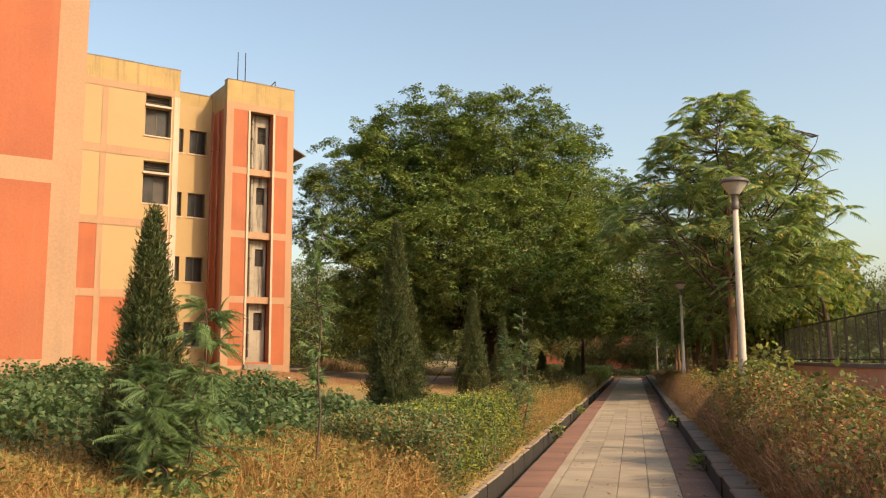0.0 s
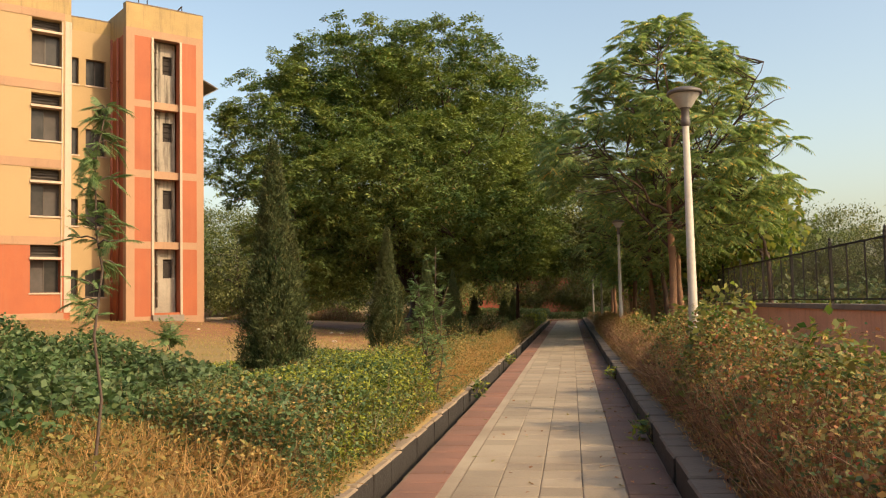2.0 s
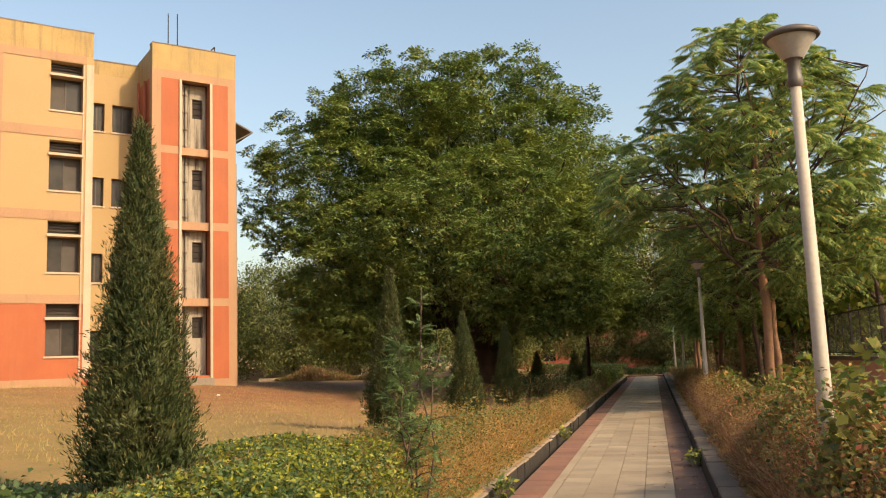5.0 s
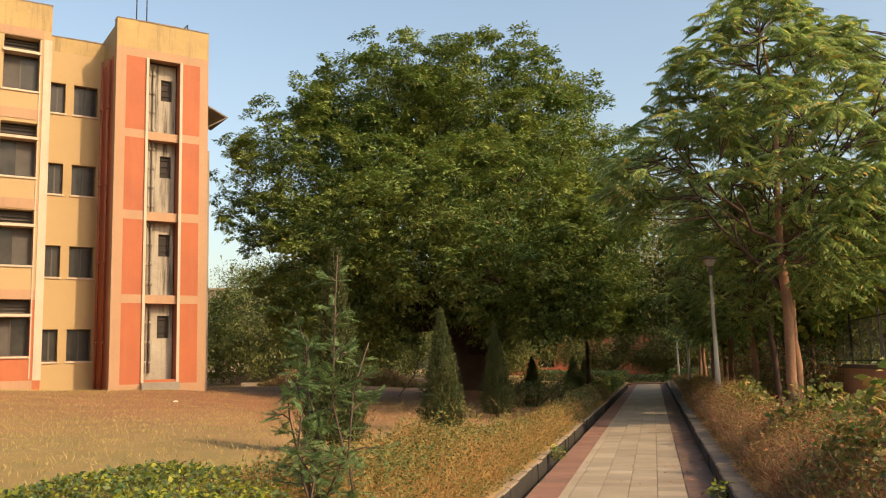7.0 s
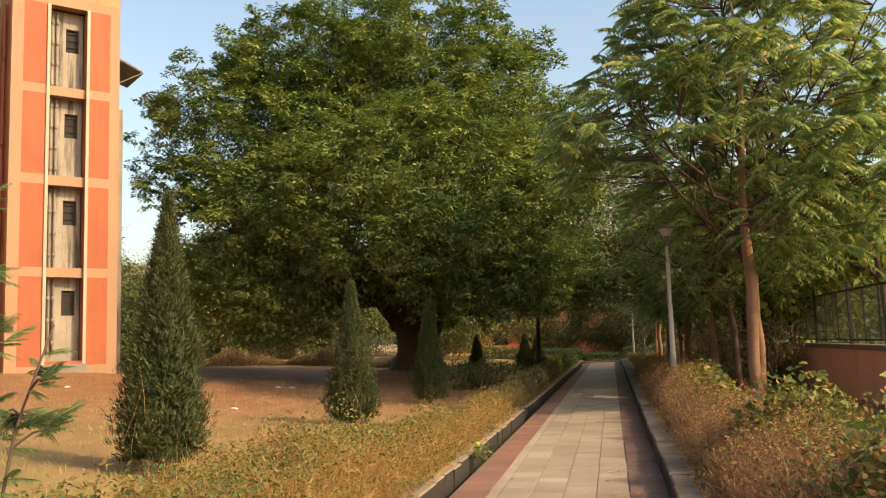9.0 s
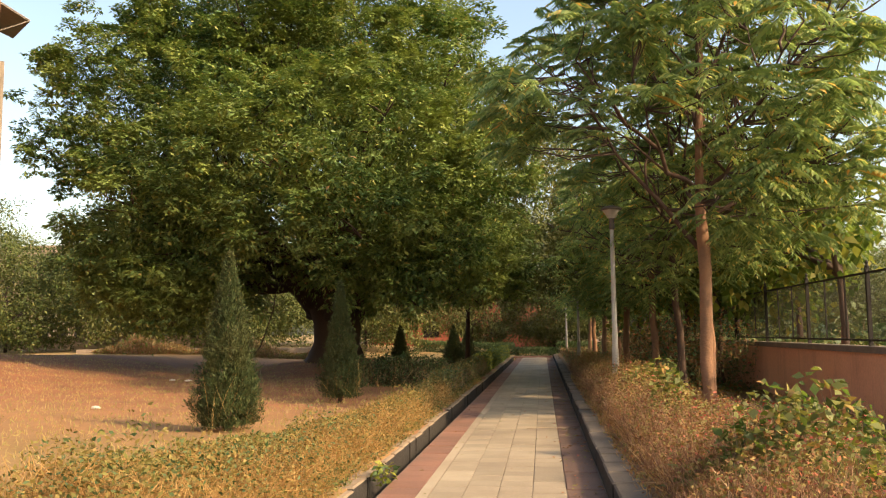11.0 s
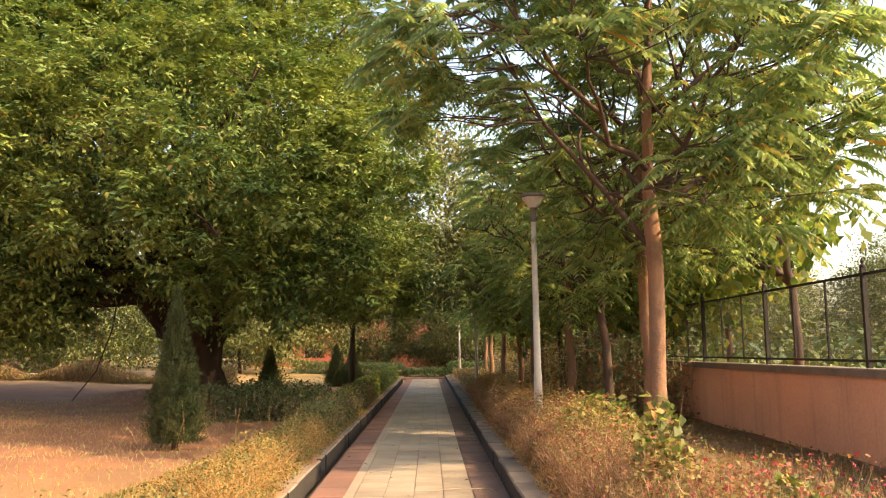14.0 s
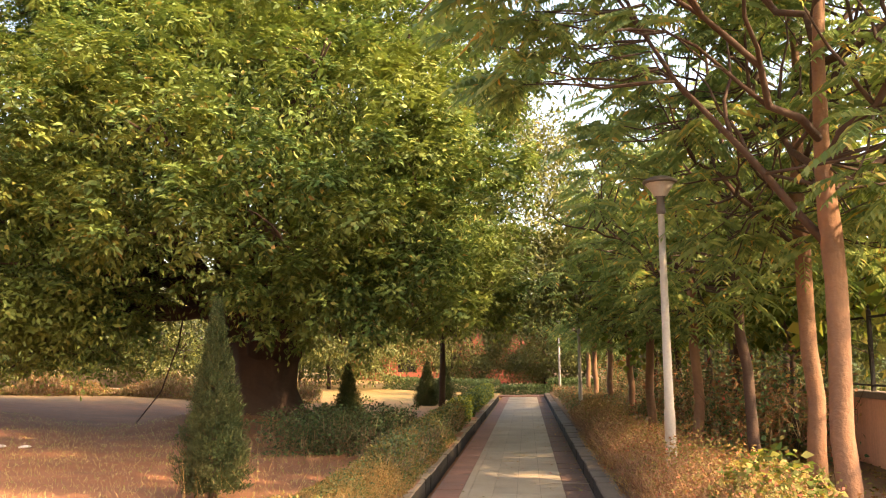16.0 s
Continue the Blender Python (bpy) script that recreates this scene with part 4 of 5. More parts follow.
t3 = feather_tree("feather_leaved_tree", (4.33, 39.4, 0.0), 3.8, [(2.9, 1.2), (4.0, 2.5), (5.6, 2.9), (7.6, 2.5), (9.0, 1.4), (9.6, 0.4)], 13, 115, 0.66, TREE_LABEL, ROW,
                  [(175, 3.2, 2.4, 1.4), (40, 3.8, 2.2, 2.2), (-50, 4.2, 2.0, 2.4), (120, 4.6, 2.0, 2.6), (230, 5.0, 2.0, 2.4)], lean=(-0.4, 0.3), trunk_r=0.10, bark=M_BARKSHADE, per=8, pairs=6)
for i, (x, y) in enumerate(((4.05, 43.0), (5.4, 45.0), (3.6, 47.0), (4.9, 50.4), (3.8, 53.5), (5.0, 55.4), (3.6, 58.4), (4.8, 60.6), (3.4, 63.8), (4.9, 66.0), (3.5, 69.5), (4.7, 73.0))):
    o = copy_thing((t2, t3)[i % 2], pose(x, y, 0.02, 0, 0, 47 + 83 * i))
    o.scale = (0.9, 0.9, 0.78 + 0.05 * (i % 4))


def broad_tree(at, lobes, seed, trunk_h, label, group="", density=1.5, per=26, leaf=(0.19, 0.13), mat=None, name="broad_leaved_tree", spread=0.4):
    rng = np.random.default_rng(seed)
    e = empty(name, at, label, "tree", group)
    s = Shape()
    s.tube([(0, 0, -0.2), (0.05, 0, trunk_h * 0.5), (0, 0.05, trunk_h)], [0.13, 0.10, 0.08], 9)
    part("trunk", s, M_BARKD, e, smooth=True)
    for b in lobes:
        s = Shape()
        pts = bend((0, 0.0, trunk_h * 0.9), b[:3], 0.2, rng, 7)
        s.tube(pts, taper(0.10, 0.03), 6)
        for k in range(5):
            s.tube(bend(pts[3 + k % 3], np.array(b[:3]) + unit(rng.normal(size=3)) * np.array(b[3:]) * 0.85, 0.1, rng, 5), taper(0.035, 0.01, 5), 5)
        part("limb", s, M_TWIG, e, smooth=True)
    C, O = lobes_clumps(rng, lobes, density, 0.2)
    q = foliage_clumps(rng, C, O, per, spread, leaf[0], leaf[1], 0.3)
    c = new("crown", array_mesh("crown", q, 4, [mat or L_BROAD]))
    c.parent = e
    return e


teak = broad_tree((8.3, 38.6, 0.2), [(-0.6, -0.2, 4.6, 1.7, 1.8, 1.3), (-1.4, 1.8, 3.8, 1.6, 2.0, 1.5), (-1.0, 4.0, 5.2, 1.8, 2.0, 1.6)], 21, 3.2, "tree with large drooping yellow-green leaves behind the fence", "trees behind the fence", 1.7, 13, (0.32, 0.23), None, "broad_leaved_tree", 0.34)
for i, (x, y, k) in enumerate(((8.9, 44.5, 1.0), (8.4, 51.0, 1.1), (5.9, 42.2, 0.72), (5.7, 49.6, 0.8), (8.4, 58.0, 1.2))):
    o = copy_thing(teak, pose(x, y, 0.05, 0, 0, 70 + 97 * i))
    o.scale = (k, k, k)
broad_tree((-2.9, 55.0, 0.25), [(1.6, 0, 8.4, 3.6, 3.4, 3.6), (2.6, -1.0, 5.6, 2.6, 2.6, 2.4), (0.0, -0.6, 5.8, 2.8, 2.6, 2.6)], 22, 4.0, "dense green tree beside the path with dark trunk", "", 1.5, 90, (0.22, 0.10), L_FAR, "leafy_tree", 0.42)
far_group = "distant trees"
FAR_LABEL = "rounded distant tree with dusty green foliage"
f1 = broad_tree((-26.0, 68.0, 0.9), [(0, 0, 5.2, 4.2, 4.0, 3.4), (-3.4, 0.5, 4.2, 3.0, 3.0, 2.6), (3.2, -0.5, 4.0, 3.0, 3.0, 2.8), (0.5, -1.8, 3.0, 3.4, 2.6, 2.2)], 31, 2.6, FAR_LABEL, far_group, 1.5, 46, (0.23, 0.12), L_FAR, "far_tree", 0.5)
f2 = broad_tree((-16.0, 84.0, 0.6), [(0, 0, 6.5, 4.6, 4.4, 4.2), (2.8, 1.0, 5.0, 3.4, 3.2, 3.0), (-3.0, -1.0, 4.6, 3.2, 3.0, 3.2)], 32, 3.0, FAR_LABEL, far_group, 1.4, 46, (0.24, 0.12), L_FAR, "far_tree", 0.5)
spots = [(-19, 70, 1.0), (-33, 66, 1.0), (-12, 76, 1.0), (-40, 70, 1.1), (-48, 74, 1.2), (-24, 88, 1.2), (-34, 90, 1.2), (-5, 84, 0.8), (1.5, 84, 0.85), (6, 82, 1.0), (-10, 104, 1.3), (0, 106, 1.3), (10, 100, 1.2), (13, 84, 1.0), (-58, 80, 1.3),
         (17, 92, 1.1), (20, 74, 0.9), (25, 62, 0.9), (29, 54, 0.85), (31, 46, 0.9), (36, 52, 1.1), (34, 38, 0.8), (38, 32, 0.9), (40, 44, 1.1), (30, 70, 1.2), (41, 24, 0.9), (45, 16, 1.0), (46, 36, 1.2), (-20, 100, 1.4), (-40, 96, 1.4), (24, 84, 1.3)]
for i, (x, y, k) in enumerate(spots):
    o = copy_thing((f1, f2)[(i * 7 // 3) % 2], pose(x, y, ground_z(x, y) - 0.1, 0, 0, 61 * i))
    k *= 0.8 if x > 19 else 0.85 if x < -15 else 1.0
    o.scale = (k, k, k * (0.9 + 0.07 * (i % 4)))


def cypress(at, height, radius, seed, label, lean=0.0):
    """A columnar conifer: short upswept sprays all over a tapering spindle."""
    rng = np.random.default_rng(seed)
    e = empty("cypress", at, label, "cypress", "cypresses beside the lawn")
    s = Shape()
    s.tube([(0, 0, -0.2), (0, 0, height * 0.5), (lean, 0, height * 0.95)], [0.06, 0.04, 0.01], 8)
    part("trunk", s, M_TWIG, e, smooth=True)
    n = int(3300 * height * radius)
    f = rng.beta(1.15, 1.6, n) * 0.98 + 0.02
    prof = radius * np.where(f < 0.16, 0.72 + 0.28 * np.sin(f / 0.16 * math.pi / 2), ((1 - f) / 0.84) ** 1.0)
    a = rng.uniform(0, 2 * math.pi, n)
    r = prof * np.sqrt(rng.uniform(0.5, 1.0, n)) * (1 + 0.15 * np.sin(5 * a + 13 * f) + 0.16 * np.sin(9 * a - 31 * f) + rng.normal(size=n) * 0.10) + 0.015
    P = np.stack([r * np.cos(a) + lean * f * f, r * np.sin(a), f * height + 0.06], 1)
    out = np.stack([np.cos(a), np.sin(a), np.zeros(n)], 1)
    qs = []
    main = unit(out * 0.6 + randn(rng, n) * 0.35 + np.array([0, 0, 0.85]))
    for k in range(8):
        D = unit(main + randn(rng, n) * 0.22)
        L = rng.uniform(0.038, 0.076, n) * (1 - 0.3 * f)
        qs.append(leaf_quads(P + randn(rng, n) * 0.02, D, unit(out + randn(rng, n) * 0.6), L, L * 0.2))
    # the close inner foliage
    for k in range(2):
        I = P * np.array([0.72, 0.72, 0.97])
        qs.append(leaf_quads(I, unit(main + randn(rng, n) * 0.4), unit(out + randn(rng, n) * 0.4), np.full(n, 0.075), np.full(n, 0.032) * (1 - 0.5 * f)))
    c = new("crown", array_mesh("crown", np.concatenate(qs), 4, [L_CYPRESS]))
    c.parent = e
    return e


CYP = "dark green columnar cypress tapering to a thin tip"
cypress((-3.42, 5.9, 0.5), 2.25, 0.34, 41, CYP)
cypress((-3.32, 12.8, 0.60), 3.12, 0.42, 42, CYP)
cypress((-3.40, 19.75, 0.64), 2.52, 0.36, 43, CYP, 0.05)
cypress((-3.72, 26.7, 0.38), 2.45, 0.41, 44, CYP)
cypress((-4.05, 34.7, 0.16), 2.72, 0.44, 45, CYP)
cypress((-4.5, 45.8, 0.04), 1.9, 0.46, 46, CYP)
cypress((-4.25, 62.0, 0.0), 2.1, 0.55, 47, CYP)
cypress((-3.95, 67.0, 0.05), 2.0, 0.5, 48, CYP)


def sapling(at, height, seed, n_leaf, first, reach, label, leaf=0.34, mat=None, stems=3, drop=0.3):
    """A young bushy tree: a few thin stems with feathery compound leaves."""
    rng = np.random.default_rng(seed)
    e = empty("sapling", at, label, "sapling")
    T, D = [], []
    for k in range(stems):
        a = k * 2.1 + rng.uniform(0, 1)
        r = reach * (0.15 if k == 0 else 0.55)
        end = (r * math.cos(a), r * math.sin(a), height * (1.0 if k == 0 else rng.uniform(0.6, 0.85)))
        pts = bend((0, 0, -0.1), end, 0.0, rng, 8)
        s = Shape()
        s.tube(pts, taper(0.012, 0.004, 8), 7)
        stem = part("stem", s, M_TWIG, e, smooth=True)
        for j in range(n_leaf // stems):
            f = first + (1 - first) * rng.random() ** 0.8
            i = min(int(f * 7), 6)
            p = np.array(pts[i]) + (np.array(pts[i + 1]) - np.array(pts[i])) * (f * 7 - i)
            w = rng.uniform(0, 2 * math.pi)
            d = np.array([math.cos(w), math.sin(w), rng.uniform(-0.1, 0.6)])
            if j % 2 == 0:
                q = p + unit(d) * reach * rng.uniform(0.3, 0.7) * (1.15 - f)
                s = Shape()
                s.tube([tuple(p), tuple((p + q) / 2 + np.array([0, 0, 0.02])), tuple(q)], [0.006, 0.005, 0.003], 5)
                part("twig", s, M_TWIG, stem)
                T += [q, p + (q - p) * 0.75, p + (q - p) * 0.5]
                D += [d, d + rng.normal(size=3) * 0.5, d + rng.normal(size=3) * 0.5]
            T.append(p)
            D.append(d)
    T, D = np.array(T), np.array(D)
    T, D = np.repeat(T, 2, 0), np.repeat(D, 2, 0) + randn(rng, 2 * len(D)) * 0.4
    c = new("leaves", array_mesh("leaves", pinnate(rng, T, D, leaf * rng.uniform(0.6, 1.25, len(T)), 14 if drop > 0.1 else 6, drop, 0.15 if drop > 0.1 else 0.36, 0.35 if drop > 0.1 else 0.7), 4, [mat or L_SAP]))
    c.parent = e


sapling((-2.75, 5.3, 0.42), 1.6, 51, 130, 0.12, 0.7, "bushy young tree with fine feathery green leaves", 0.17)
sapling((-2.6, 7.4, 0.40), 2.55, 52, 52, 0.46, 0.6, "tall thin sapling with sparse feathery leaves", 0.115, stems=1)
sapling((-1.72, 15.2, 0.13), 2.35, 53, 150, 0.10, 0.62, "young tree with dark stems and fine feathery leaves", 0.12, stems=6, drop=0.13)
sapling((-4.35, 12.0, 0.62), 0.85, 54, 10, 0.3, 0.2, "small seedling rising from the creeper", 0.24, stems=1, drop=0.05)


# ---- hedges, dry shrubs, creepers, grass ----
def thicket(name, label, area, n_leaf, leaf, mats, top, rng_seed, n_blade=0, blade=(0.35, 0.010), rough=0.25, ground=None, blade_mat=None, fill=0.55, lean=0.3, ragged=0.0):
    """A hedge or scrub over a rectangle (x0, x1, y0, y1): leaves through its upper body and stems from the ground. top: its height at (x, y)."""
    rng = np.random.default_rng(rng_seed)
    x0, x1, y0, y1 = area
    qs, sl = [], []

    def spot(n):
        x, y = rng.uniform(x0, x1, n), rng.uniform(y0, y1, n)
        if ragged:
            x, y = x + rng.normal(size=n) * ragged * 0.6 + ragged * np.sin(2.3 * y), y + rng.normal(size=n) * ragged * 0.6 + ragged * np.sin(1.7 * x + 1.0)
            x = np.where(np.abs(x) < 1.62, np.copysign(1.62 + rng.random(n) * 0.3, x), x)
        g = np.array([ground_z(a, b) for a, b in zip(x, y)]) if ground is None else np.full(n, ground)
        h = np.array([top(a, b) for a, b in zip(x, y)])
        h = h * (1 + rough * (np.sin(2.1 * x + 1.3 * y) * np.sin(1.7 * y - 0.8 * x) * 0.5 + np.sin(5.3 * y + 3.1 * x) * 0.25 + np.sin(11 * y - 7 * x) * 0.15))
        return x, y, g, np.maximum(h, 0.05)

    if n_leaf:
        x, y, g, h = spot(n_leaf)
        z = g + h * np.clip(1 - np.abs(rng.normal(size=n_leaf)) * fill, 0.05, 1.06)
        P = np.stack([x, y, z], 1)
        D = unit(randn(rng, n_leaf) * np.array([1, 1, 0.6]) + np.array([0, 0, 0.15]))
        N = unit(randn(rng, n_leaf) * 0.6 + np.array([0.1, -0.15, 0.9]))
        L = rng.uniform(0.6, 1.3, n_leaf) * leaf[0]
        qs.append(leaf_quads(P, D, N, L, L * leaf[1]))
        sl.append(rng.integers(0, len(mats), n_leaf))
    if n_blade:
        x, y, g, h = spot(n_blade)
        z = g + h * rng.uniform(-0.05, 0.55, n_blade)
        D = unit(np.array([0, 0, 1.0]) + randn(rng, n_blade) * lean)
        L = np.minimum(h * 1.15 - (z - g), blade[0] * rng.uniform(0.5, 1.4, n_blade))
        L = np.maximum(L, 0.08)
        qs.append(leaf_quads(np.stack([x, y, z], 1), D, randn(rng, n_blade), L, np.full(n_blade, blade[1])))
        sl.append(np.full(n_blade, len(mats)))
    me = array_mesh(name, np.concatenate(qs), 4, [*mats, blade_mat or L_TWIGS], np.concatenate(sl))
    return tagged(new(name, me), label, name.replace("_", " "), kind="stuff")


def edge(x, a, b, soft=0.3):
    return smooth(a, a + soft, x) * (1 - smooth(b - soft, b, x))


def to_level(z, least=0.08):
    """The height of growth clipped at the level z, on ground that rises."""
    return lambda x, y: max(least, z - ground_z(x, y))


shrub, crest = to_level(0.80, 0.2), to_level(0.93, 0.06)
thicket("dry_shrub", "straw-brown dried shrubs beside the kerb", (-6.5, -1.62, 3.5, 9.6), 30000, (0.045, 0.5), [L_DRYLEAF], lambda x, y: shrub(x, y) * edge(-x, 1.55, 6.6, 0.25) * (1 - 0.7 * smooth(7.4, 9.8, y + 0.4 * (x + 2))), 61, ragged=0.5, n_blade=34000, blade=(0.30, 0.007), rough=0.5, blade_mat=L_STRAW, lean=0.85)
thicket("green_creeper", "dark green leafy creeper heaped over the bed", (-13.0, -2.7, 6.4, 13.6), 95000, (0.072, 0.68), [L_HEDGE], lambda x, y: (0.42 + 0.1 * smooth(5, 8, -x)) * edge(-x, 2.7, 13.5, 1.0) * edge(y + 0.25 * (x + 3), 6.4 - 0.9, 13.6 - 1.0, 1.2), 62, ragged=0.5, n_blade=4000, blade=(0.3, 0.008), rough=0.8, fill=0.45)
thicket("lime_hedge", "low yellow-green hedge across the lawn edge", (-4.6, -1.9, 14.9, 17.2), 15000, (0.05, 0.6), [L_LIME, L_HEDGE], lambda x, y: 0.2 * edge(-x, 1.65, 4.9, 0.8) * edge(y, 14.6, 17.4, 0.7), 63, ragged=0.5, n_blade=2000, blade=(0.2, 0.006), rough=0.3)
thicket("grey_green_hedge", "grey-green leafy hedge beside the kerb", (-3.2, -1.62, 8.6, 14.2), 52000, (0.045, 0.6), [L_HEDGE, L_DRYLEAF, L_HEDGE], lambda x, y: crest(x, y) * edge(-x, 1.55, 3.4, 0.2) * edge(y, 8.3, 14.4, 0.5), 64, ragged=0.2, n_blade=3500, blade=(0.35, 0.006), rough=0.16)
thicket("lime_hedge", "yellow-green leafy hedge end by the path", (-3.0, -1.62, 9.6, 15.4), 44000, (0.042, 0.6), [L_LIME, L_LIME, L_HEDGE], lambda x, y: 1.05 * crest(x, y) * edge(-x, 1.55, 3.0, 0.2) * edge(y, 9.6, 15.5, 0.9), 65, 1500, (0.4, 0.007), 0.13)
thicket("dry_hedge", "straw-coloured dried hedge along the kerb", (-3.0, -1.66, 15.2, 38.0), 56000, (0.044, 0.5), [L_DRYLEAF, L_DRYLEAF, L_DRYLEAF, L_HEDGE], lambda x, y: (max(0.3, crest(x, y) + 0.06 - 0.34 * smooth(21, 30, y))) * edge(-x, 1.6, 3.1, 0.2) * (1 - 0.85 * smooth(2.1, 2.7, -x) * smooth(21, 27, y)) * (0.85 + 0.15 * math.sin(y * 1.3)), 66, 56000, (0.26, 0.0055), 0.6, blade_mat=L_STRAW, lean=0.9)
thicket("straw_stalks", "thin tall dead straw stalks above the hedge", (-3.2, -1.75, 14.0, 34.0), 0, (0.05, 0.5), [L_STRAW], lambda x, y: 1.0, 166, 160, (0.6, 0.003), 0.3, blade_mat=L_STRAW, lean=0.35)
thicket("dark_hedge", "dull green-brown hedge in tree shade", (-2.4, -1.66, 36.5, 50.0), 30000, (0.06, 0.6), [L_HEDGE, L_DRYLEAF], lambda x, y: 0.66 * edge(-x, 1.6, 2.45, 0.2), 67, 8000, (0.4, 0.009), 0.15)
thicket("clipped_hedge", "bright green clipped hedge along the path", (-2.3, -1.66, 50.0, 73.0), 36000, (0.07, 0.65), [L_LIME, L_HEDGE], lambda x, y: 0.75 * edge(-x, 1.62, 2.35, 0.08), 68, 0, rough=0.04)
thicket("clipped_hedge", "dark green hedge closing the end of the path", (-9.0, 7.0, 78.0, 79.4), 26000, (0.10, 0.6), [L_HEDGE], lambda x, y: 0.85, 69, 0, rough=0.08)
thicket("rusty_hedge", "rust-brown and green straggling hedge above the kerb", (1.62, 3.0, 1.0, 19.0), 100000, (0.046, 0.6), [L_RUSTLEAF, L_HEDGE, L_RUSTLEAF, L_SHRUB], lambda x, y: (1.04 - 0.2 * smooth(12, 19, y)) * (0.55 + 0.45 * smooth(1.6, 2.0, x)) * (1 - smooth(2.75, 3.05, x)), 71, 80000, (0.32, 0.0055), 0.5, fill=0.65, blade_mat=L_RUSTTWIG, lean=0.5)
thicket("rusty_hedge", "dry rust-brown hedge of bare upright twigs", (1.66, 2.85, 19.0, 52.0), 62000, (0.040, 0.55), [L_RUSTLEAF, L_RUSTLEAF, L_RUSTLEAF, L_DRYLEAF], lambda x, y: (0.84 - 0.16 * smooth(30, 50, y)) * (0.5 + 0.5 * smooth(1.6, 2.1, x)) * (1 - 0.8 * smooth(2.5, 2.9, x)), 72, 90000, (0.26, 0.0055), 0.45, fill=0.6, blade_mat=L_RUSTTWIG, lean=0.6)
thicket("dry_undergrowth", "dry stems and fallen leaves under the trees", (1.7, 6.5, 52.0, 74.0), 16000, (0.09, 0.6), [L_RUSTLEAF, L_HEDGE], lambda x, y: 0.5, 73, 9000, (0.5, 0.012), 0.4)
thicket("field_scrub", "dark green scrub on the land behind the fence", (9.0, 18.0, 10.0, 80.0), 34000, (0.30, 0.6), [L_HEDGE, L_FAR], lambda x, y: 1.5 + 0.6 * math.sin(0.7 * y + x), 78, 2000, (1.2, 0.02), 0.5, fill=0.7)
thicket("undergrowth", "tangled dark undergrowth below the trees", (4.2, 6.5, 40.0, 75.0), 26000, (0.13, 0.5), [L_HEDGE, L_RUSTLEAF], lambda x, y: 1.7 * abs(math.sin(0.8 * y)) + 0.5, 77, 4000, (0.8, 0.015), 0.4, fill=0.8)
thicket("crimson_shrub", "low shrubs with crimson leaves", (2.5, 3.6, 23.0, 28.0), 3600, (0.05, 0.6), [L_RED, L_RUSTLEAF], lambda x, y: 0.62 * edge(y, 22.8, 28.2, 0.8), 74, ragged=0.4, n_blade=3000, blade=(0.4, 0.007), rough=0.35)
for i, (x, y, r, h) in enumerate(((2.55, 17.4, 0.9, 1.4), (2.65, 22.6, 0.85, 1.0), (2.25, 27.2, 0.3, 1.05), (2.6, 31.6, 0.75, 0.9), (3.0, 26.4, 0.28, 0.75), (2.3, 13.0, 0.7, 1.45), (2.4, 9.6, 0.6, 1.4))):
    thicket("leafy_shrub", "shrub with broad curled yellow-green leaves", (x - r, x + r, y - r, y + r), int(2900 * r), (0.10, 0.70), [L_SHRUB, L_BROAD, L_SHRUB], lambda a, b, x=x, y=y, r=r, h=h: h * max(0.1, 1 - ((a - x) ** 2 + (b - y) ** 2) / (r * r)) ** 0.5, 80 + i, 400, (0.5, 0.008), 0.5, fill=0.4, ragged=0.14)
thicket("leaf_litter", "dead leaves on the bare earth below the wall", (2.9, 6.6, 12.0, 50.0), 9000, (0.075, 0.5), [L_RUSTLEAF, L_DRYLEAF], lambda x, y: 0.03, 89, 0, rough=0.2)
thicket("dead_grass", "tall pale dead grass stalks", (3.0, 6.5, 18.0, 32.0), 0, (0.05, 0.5), [L_STRAW], lambda x, y: 0.28, 90, 2600, (0.4, 0.006), 0.5, blade_mat=L_STRAW, lean=0.4)
thicket("lawn_grass", "short dry lawn grass", (-20.0, -2.6, 15.0, 46.0), 0, (0.05, 0.5), [L_GRASS], lambda x, y: 0.05 * max(0.15, math.sin(0.5 * x + 0.3 * y) + 0.5 * math.sin(1.7 * y - x)), 91, 36000, (0.032, 0.010), 0.5, blade_mat=L_GRASS, lean=0.6)
thicket("kerb_weeds", "grass and weeds along the kerb", (-1.90, -1.52, 2.0, 45.0), 17000, (0.045, 0.5), [L_HEDGE, L_DRYLEAF, L_DRYLEAF], lambda x, y: 0.13 * abs(math.sin(2.1 * y) + 0.6 * math.sin(5.3 * y)), 92, 9000, (0.2, 0.006), 0.6, 0.10, blade_mat=L_STRAW, lean=0.6)
thicket("kerb_weeds", "dry weeds hanging over the dark kerb", (1.45, 1.8, 6.0, 45.0), 4000, (0.05, 0.5), [L_RUSTLEAF], lambda x, y: 0.20 * abs(math.sin(1.7 * y) + 0.7 * math.sin(4.9 * y)) * smooth(1.4, 1.7, x) + 0.02, 93, 5000, (0.3, 0.006), 0.6, 0.215, blade_mat=L_STRAW, lean=0.7)
for i, (x, y) in enumerate(((-1.28, 25.1), (1.14, 12.6), (-1.27, 17.5), (1.18, 20.5))):
    thicket("weed_tuft", "small green weed growing in the paving joint", (x - 0.1, x + 0.1, y - 0.16, y + 0.16), 70, (0.10, 0.45), [L_HEDGE, L_LIME], lambda a, b: 0.24, 100 + i, 30, (0.2, 0.006), 0.3, 0.0, fill=0.5)
thicket("far_shrubs", "dry brown shrubs beyond the far lawn", (-24.0, -9.0, 60.0, 61.8), 16000, (0.12, 0.5), [L_DRYLEAF, L_RUSTLEAF], lambda x, y: 0.9 * (0.6 + 0.4 * math.sin(x * 1.1)), 94, 8000, (0.8, 0.02), 0.4)
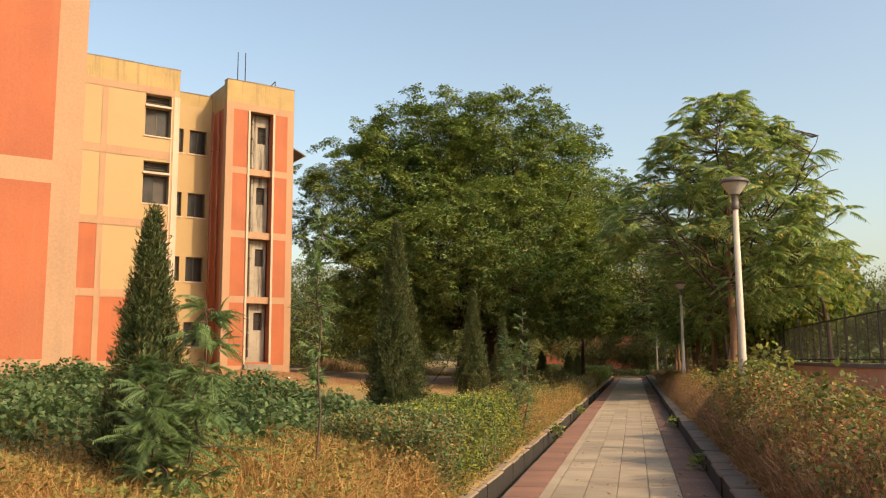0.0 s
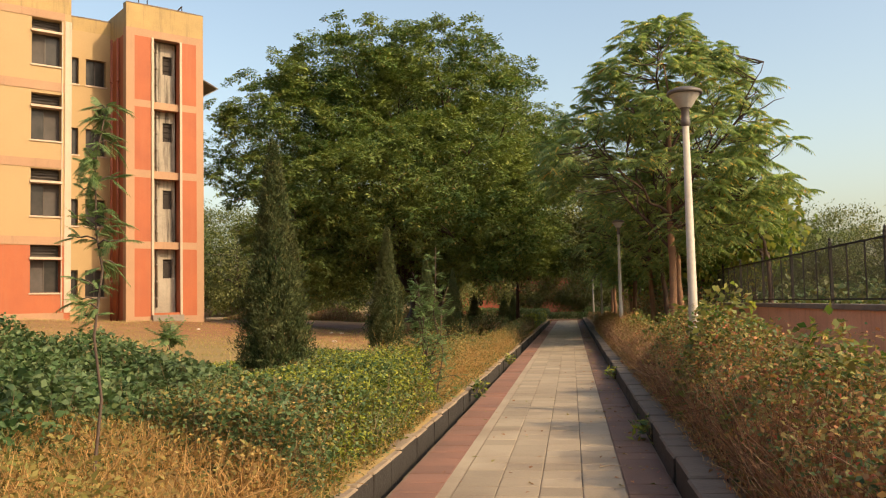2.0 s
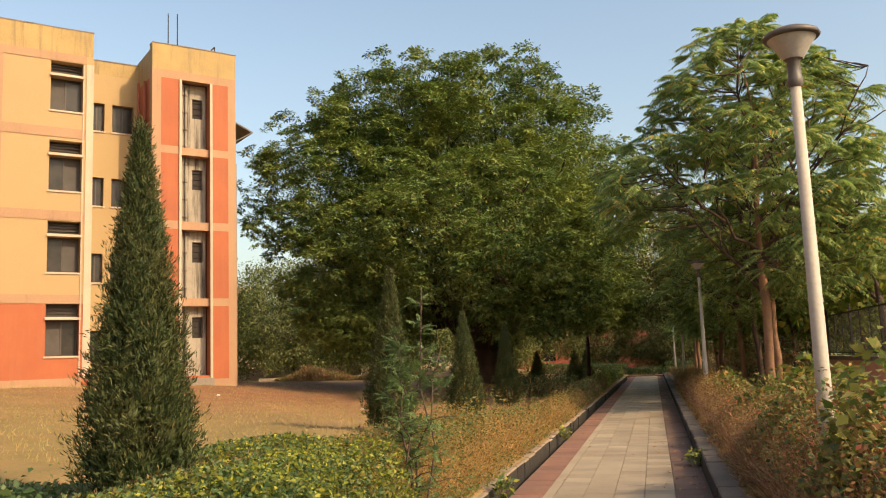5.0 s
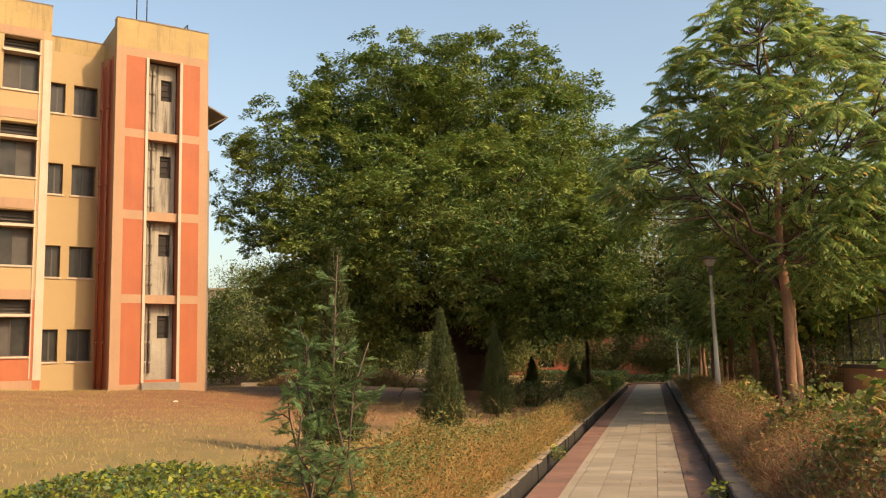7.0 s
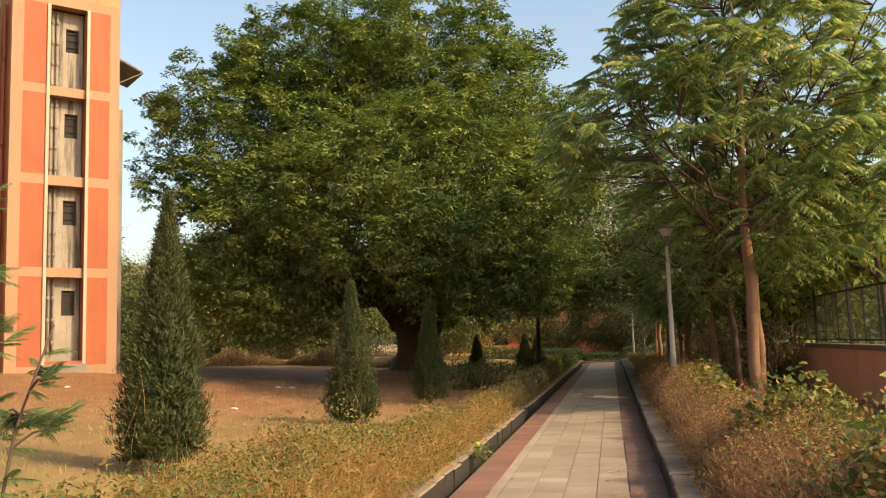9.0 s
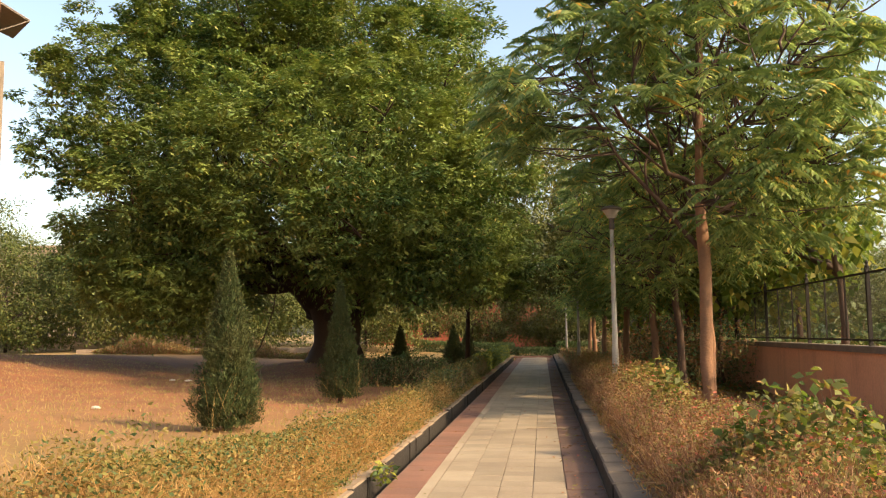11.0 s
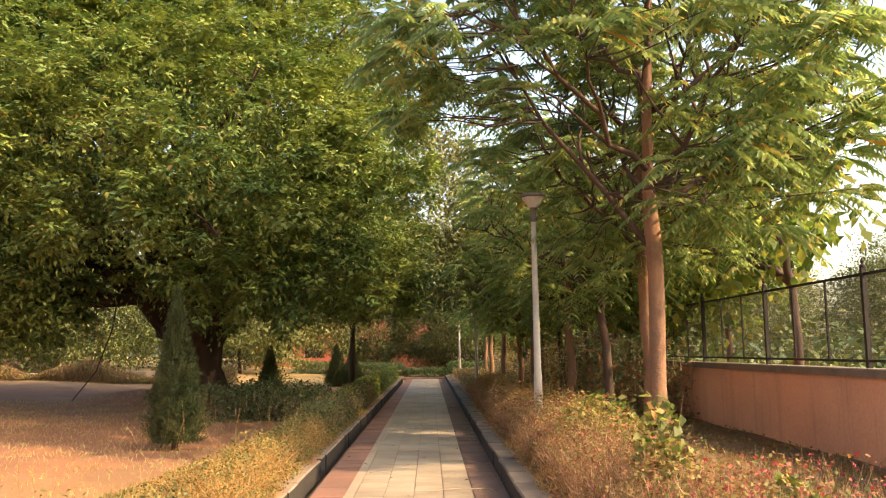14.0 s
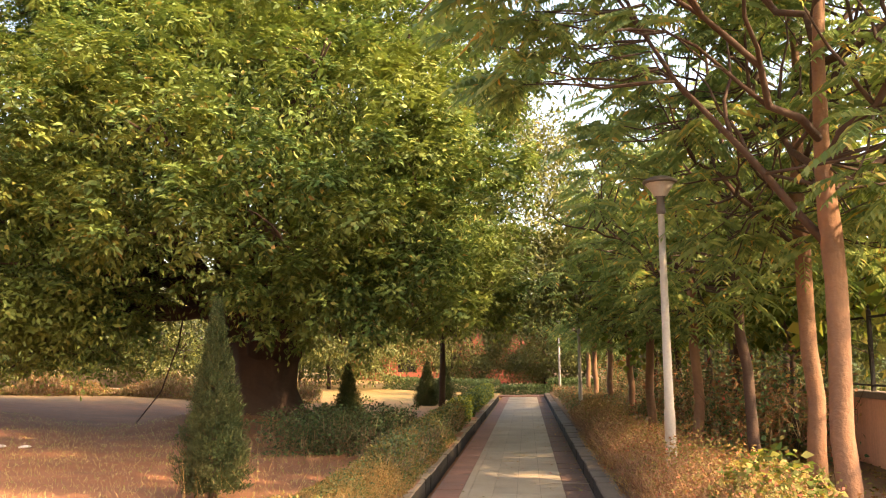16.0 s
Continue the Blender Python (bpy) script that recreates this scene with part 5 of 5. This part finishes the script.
thicket("low_dark_shrubs", "dark dusty shrubs beside the path", (-5.2, -2.7, 40.0, 47.0), 14000, (0.08, 0.6), [L_HEDGE, L_CYPRESS], lambda x, y: 0.85 * (0.5 + 0.5 * abs(math.sin(y * 0.9))), 95, 2000, (0.5, 0.01), 0.4)


# ---- the path: bed, kerbs, pavers ----
s = Shape()
s.box(-1.23, 1.23, -6.0, PATH_END, -0.30, -0.012)
path_bed = tagged(new("path", s.mesh("path", M_JOINT)), "footpath of cream tiles with red borders", "path", kind="structure")


def slab(w, l, h=0.03, b=0.006):
    s = Shape()
    s.box(0, w, 0, l, 0, h, 0, b)
    return s


def piece(name, mesh, x, y, z, parent, rx=0.0, ry=0.0, rz=0.0):
    o = new(name, mesh)
    o.parent = parent
    o.matrix_basis = pose(x, y, z, rx, ry, rz)
    return o


rng = random.Random(9)
GAP, TW = 0.007, 0.3675
cols = [(-0.8 + 0.13 + TW * k, TW) for k in range(4)]
tile_me = slab(TW - GAP, TW - GAP).mesh("tile", M_TILE)
strip_me = slab(0.13 - GAP, TW - GAP).mesh("tile_strip", M_TILE)
rest = Shape()
y = -5.0
while y < PATH_END - TW:
    near = 8.0 < y < 35.4
    for x, w in cols:
        dz = rng.uniform(-0.003, 0.002)
        if near:
            piece("tile", tile_me, x, y, -0.03 + dz, path_bed, rng.uniform(-0.4, 0.4), rng.uniform(-0.4, 0.4))
        else:
            rest.box(x, x + TW - GAP, y, y + TW - GAP, -0.03 + dz, dz)
    rest.box(-0.8, -0.8 + 0.13 - GAP, y, y + TW - GAP, -0.03, -0.001)
    y += TW
o = part("tile_rest", rest, M_TILE, path_bed)
o["kind"] = "stuff"
red_me = slab(0.41, 0.393, 0.03, 0.008).mesh("paver", M_REDTILE)
# right band: grime and hedge shade both painted in
grimy_shaded_me = slab(0.41, 0.393, 0.03, 0.008).mesh("paver", M_REDDIRTSHADE)
rest = Shape()
y = -5.0
while y < PATH_END - 0.4:
    for x in (-1.213, 0.803):
        dz = rng.uniform(-0.006, 0.004)
        if 8.0 < y < 40:
            piece("paver", red_me if x < 0 else grimy_shaded_me, x, y, -0.03 + dz, path_bed, rng.uniform(-0.8, 0.8), rng.uniform(-0.8, 0.8), rng.uniform(-0.5, 0.5))
        else:
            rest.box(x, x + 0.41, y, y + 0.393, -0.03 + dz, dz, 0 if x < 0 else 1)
    y += 0.4
o = part("paver_rest", rest, [M_REDTILE, M_REDDIRTSHADE], path_bed)
o["kind"] = "stuff"


def kerb(name, label, x, w, h, mat, seed):
    rng = random.Random(seed)
    root = None
    y = -5.0
    s = Shape()
    s.box(x + 0.04, x + w - 0.04, -5, PATH_END, -0.3, h - 0.05)
    root = tagged(new(name, s.mesh(name, mat)), label, "kerb", kind="structure")
    kinds = []
    for L in (0.58, 0.72, 0.88):
        q = Shape()
        q.box(0, w, 0, L - 0.006, -0.25, h, 0, 0.018)
        # upright faces get the near-black slot with shade painted in
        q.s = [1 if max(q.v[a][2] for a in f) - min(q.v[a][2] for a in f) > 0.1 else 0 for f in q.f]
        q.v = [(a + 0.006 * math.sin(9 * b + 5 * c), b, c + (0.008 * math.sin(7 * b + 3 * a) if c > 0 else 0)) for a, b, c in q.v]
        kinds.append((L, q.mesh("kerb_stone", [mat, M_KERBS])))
    while y < PATH_END - 1:
        L, me = rng.choice(kinds)
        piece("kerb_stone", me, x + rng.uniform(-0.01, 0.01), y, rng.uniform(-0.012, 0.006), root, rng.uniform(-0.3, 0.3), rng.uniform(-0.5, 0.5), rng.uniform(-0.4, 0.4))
        y += L
    return root


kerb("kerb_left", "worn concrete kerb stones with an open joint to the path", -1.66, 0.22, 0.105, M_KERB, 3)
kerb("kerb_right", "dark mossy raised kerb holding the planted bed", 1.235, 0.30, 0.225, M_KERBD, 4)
# twigs, fallen leaves and litter
rngn = np.random.default_rng(7)
n = 900
P = np.stack([np.where(rngn.random(n) < 0.7, 1.22 - np.abs(rngn.normal(size=n)) * 0.25, rngn.uniform(-1.15, 1.2, n)), rngn.uniform(8, 60, n), np.full(n, 0.012)], 1)
L = rngn.uniform(0.03, 0.09, n)
fl = new("fallen_leaves", array_mesh("fallen_leaves", leaf_quads(P, randn(rngn, n) * np.array([1, 1, 0.05]), np.tile([0, 0, 1.0], (n, 1)) + randn(rngn, n) * 0.2, L, L * 0.5), 4, [L_RUSTLEAF]))
tagged(fl, "dry brown leaves scattered on the paving", "leaves", kind="stuff")
for (x, y, L, a) in ((0.25, 30.9, 0.75, 8), (0.45, 37.6, 0.9, 3), (0.55, 24.0, 0.3, 20), (0.6, 10.9, 0.22, 15)):
    s = Shape()
    s.tube([(0, 0, 0.008), (L * 0.5, 0.03, 0.016), (L, -0.02, 0.01)], [0.008, 0.007, 0.004], 6)
    t = new("fallen_twig", s.mesh("fallen_twig", M_PALETWIG))
    t.matrix_basis = pose(x, y, 0.006, 0, 0, a)
    tagged(t, "thin dry twig lying on the path", "twig", "twigs on the path")
for i, (x, y) in enumerate(((-10.2, 39.5), (-9.8, 39.7), (-13.5, 33.0), (-7.4, 30.0))):
    s = Shape()
    s.lathe([(0.0, 0.0), (0.09, 0.01), (0.10, 0.03), (0.06, 0.05), (0.0, 0.06)], 9)
    s.v = [(a * (1 + 0.4 * math.sin(5 * b + i)), b * 0.7 + 0.03 * math.sin(20 * a), c) for a, b, c in s.v]
    t = new("litter", s.mesh("litter", M_LITTER))
    t.matrix_basis = pose(x, y, ground_z(x, y), 0, 0, 40 * i)
    tagged(t, "crumpled pale litter on the lawn", "litter", "litter on the lawn")
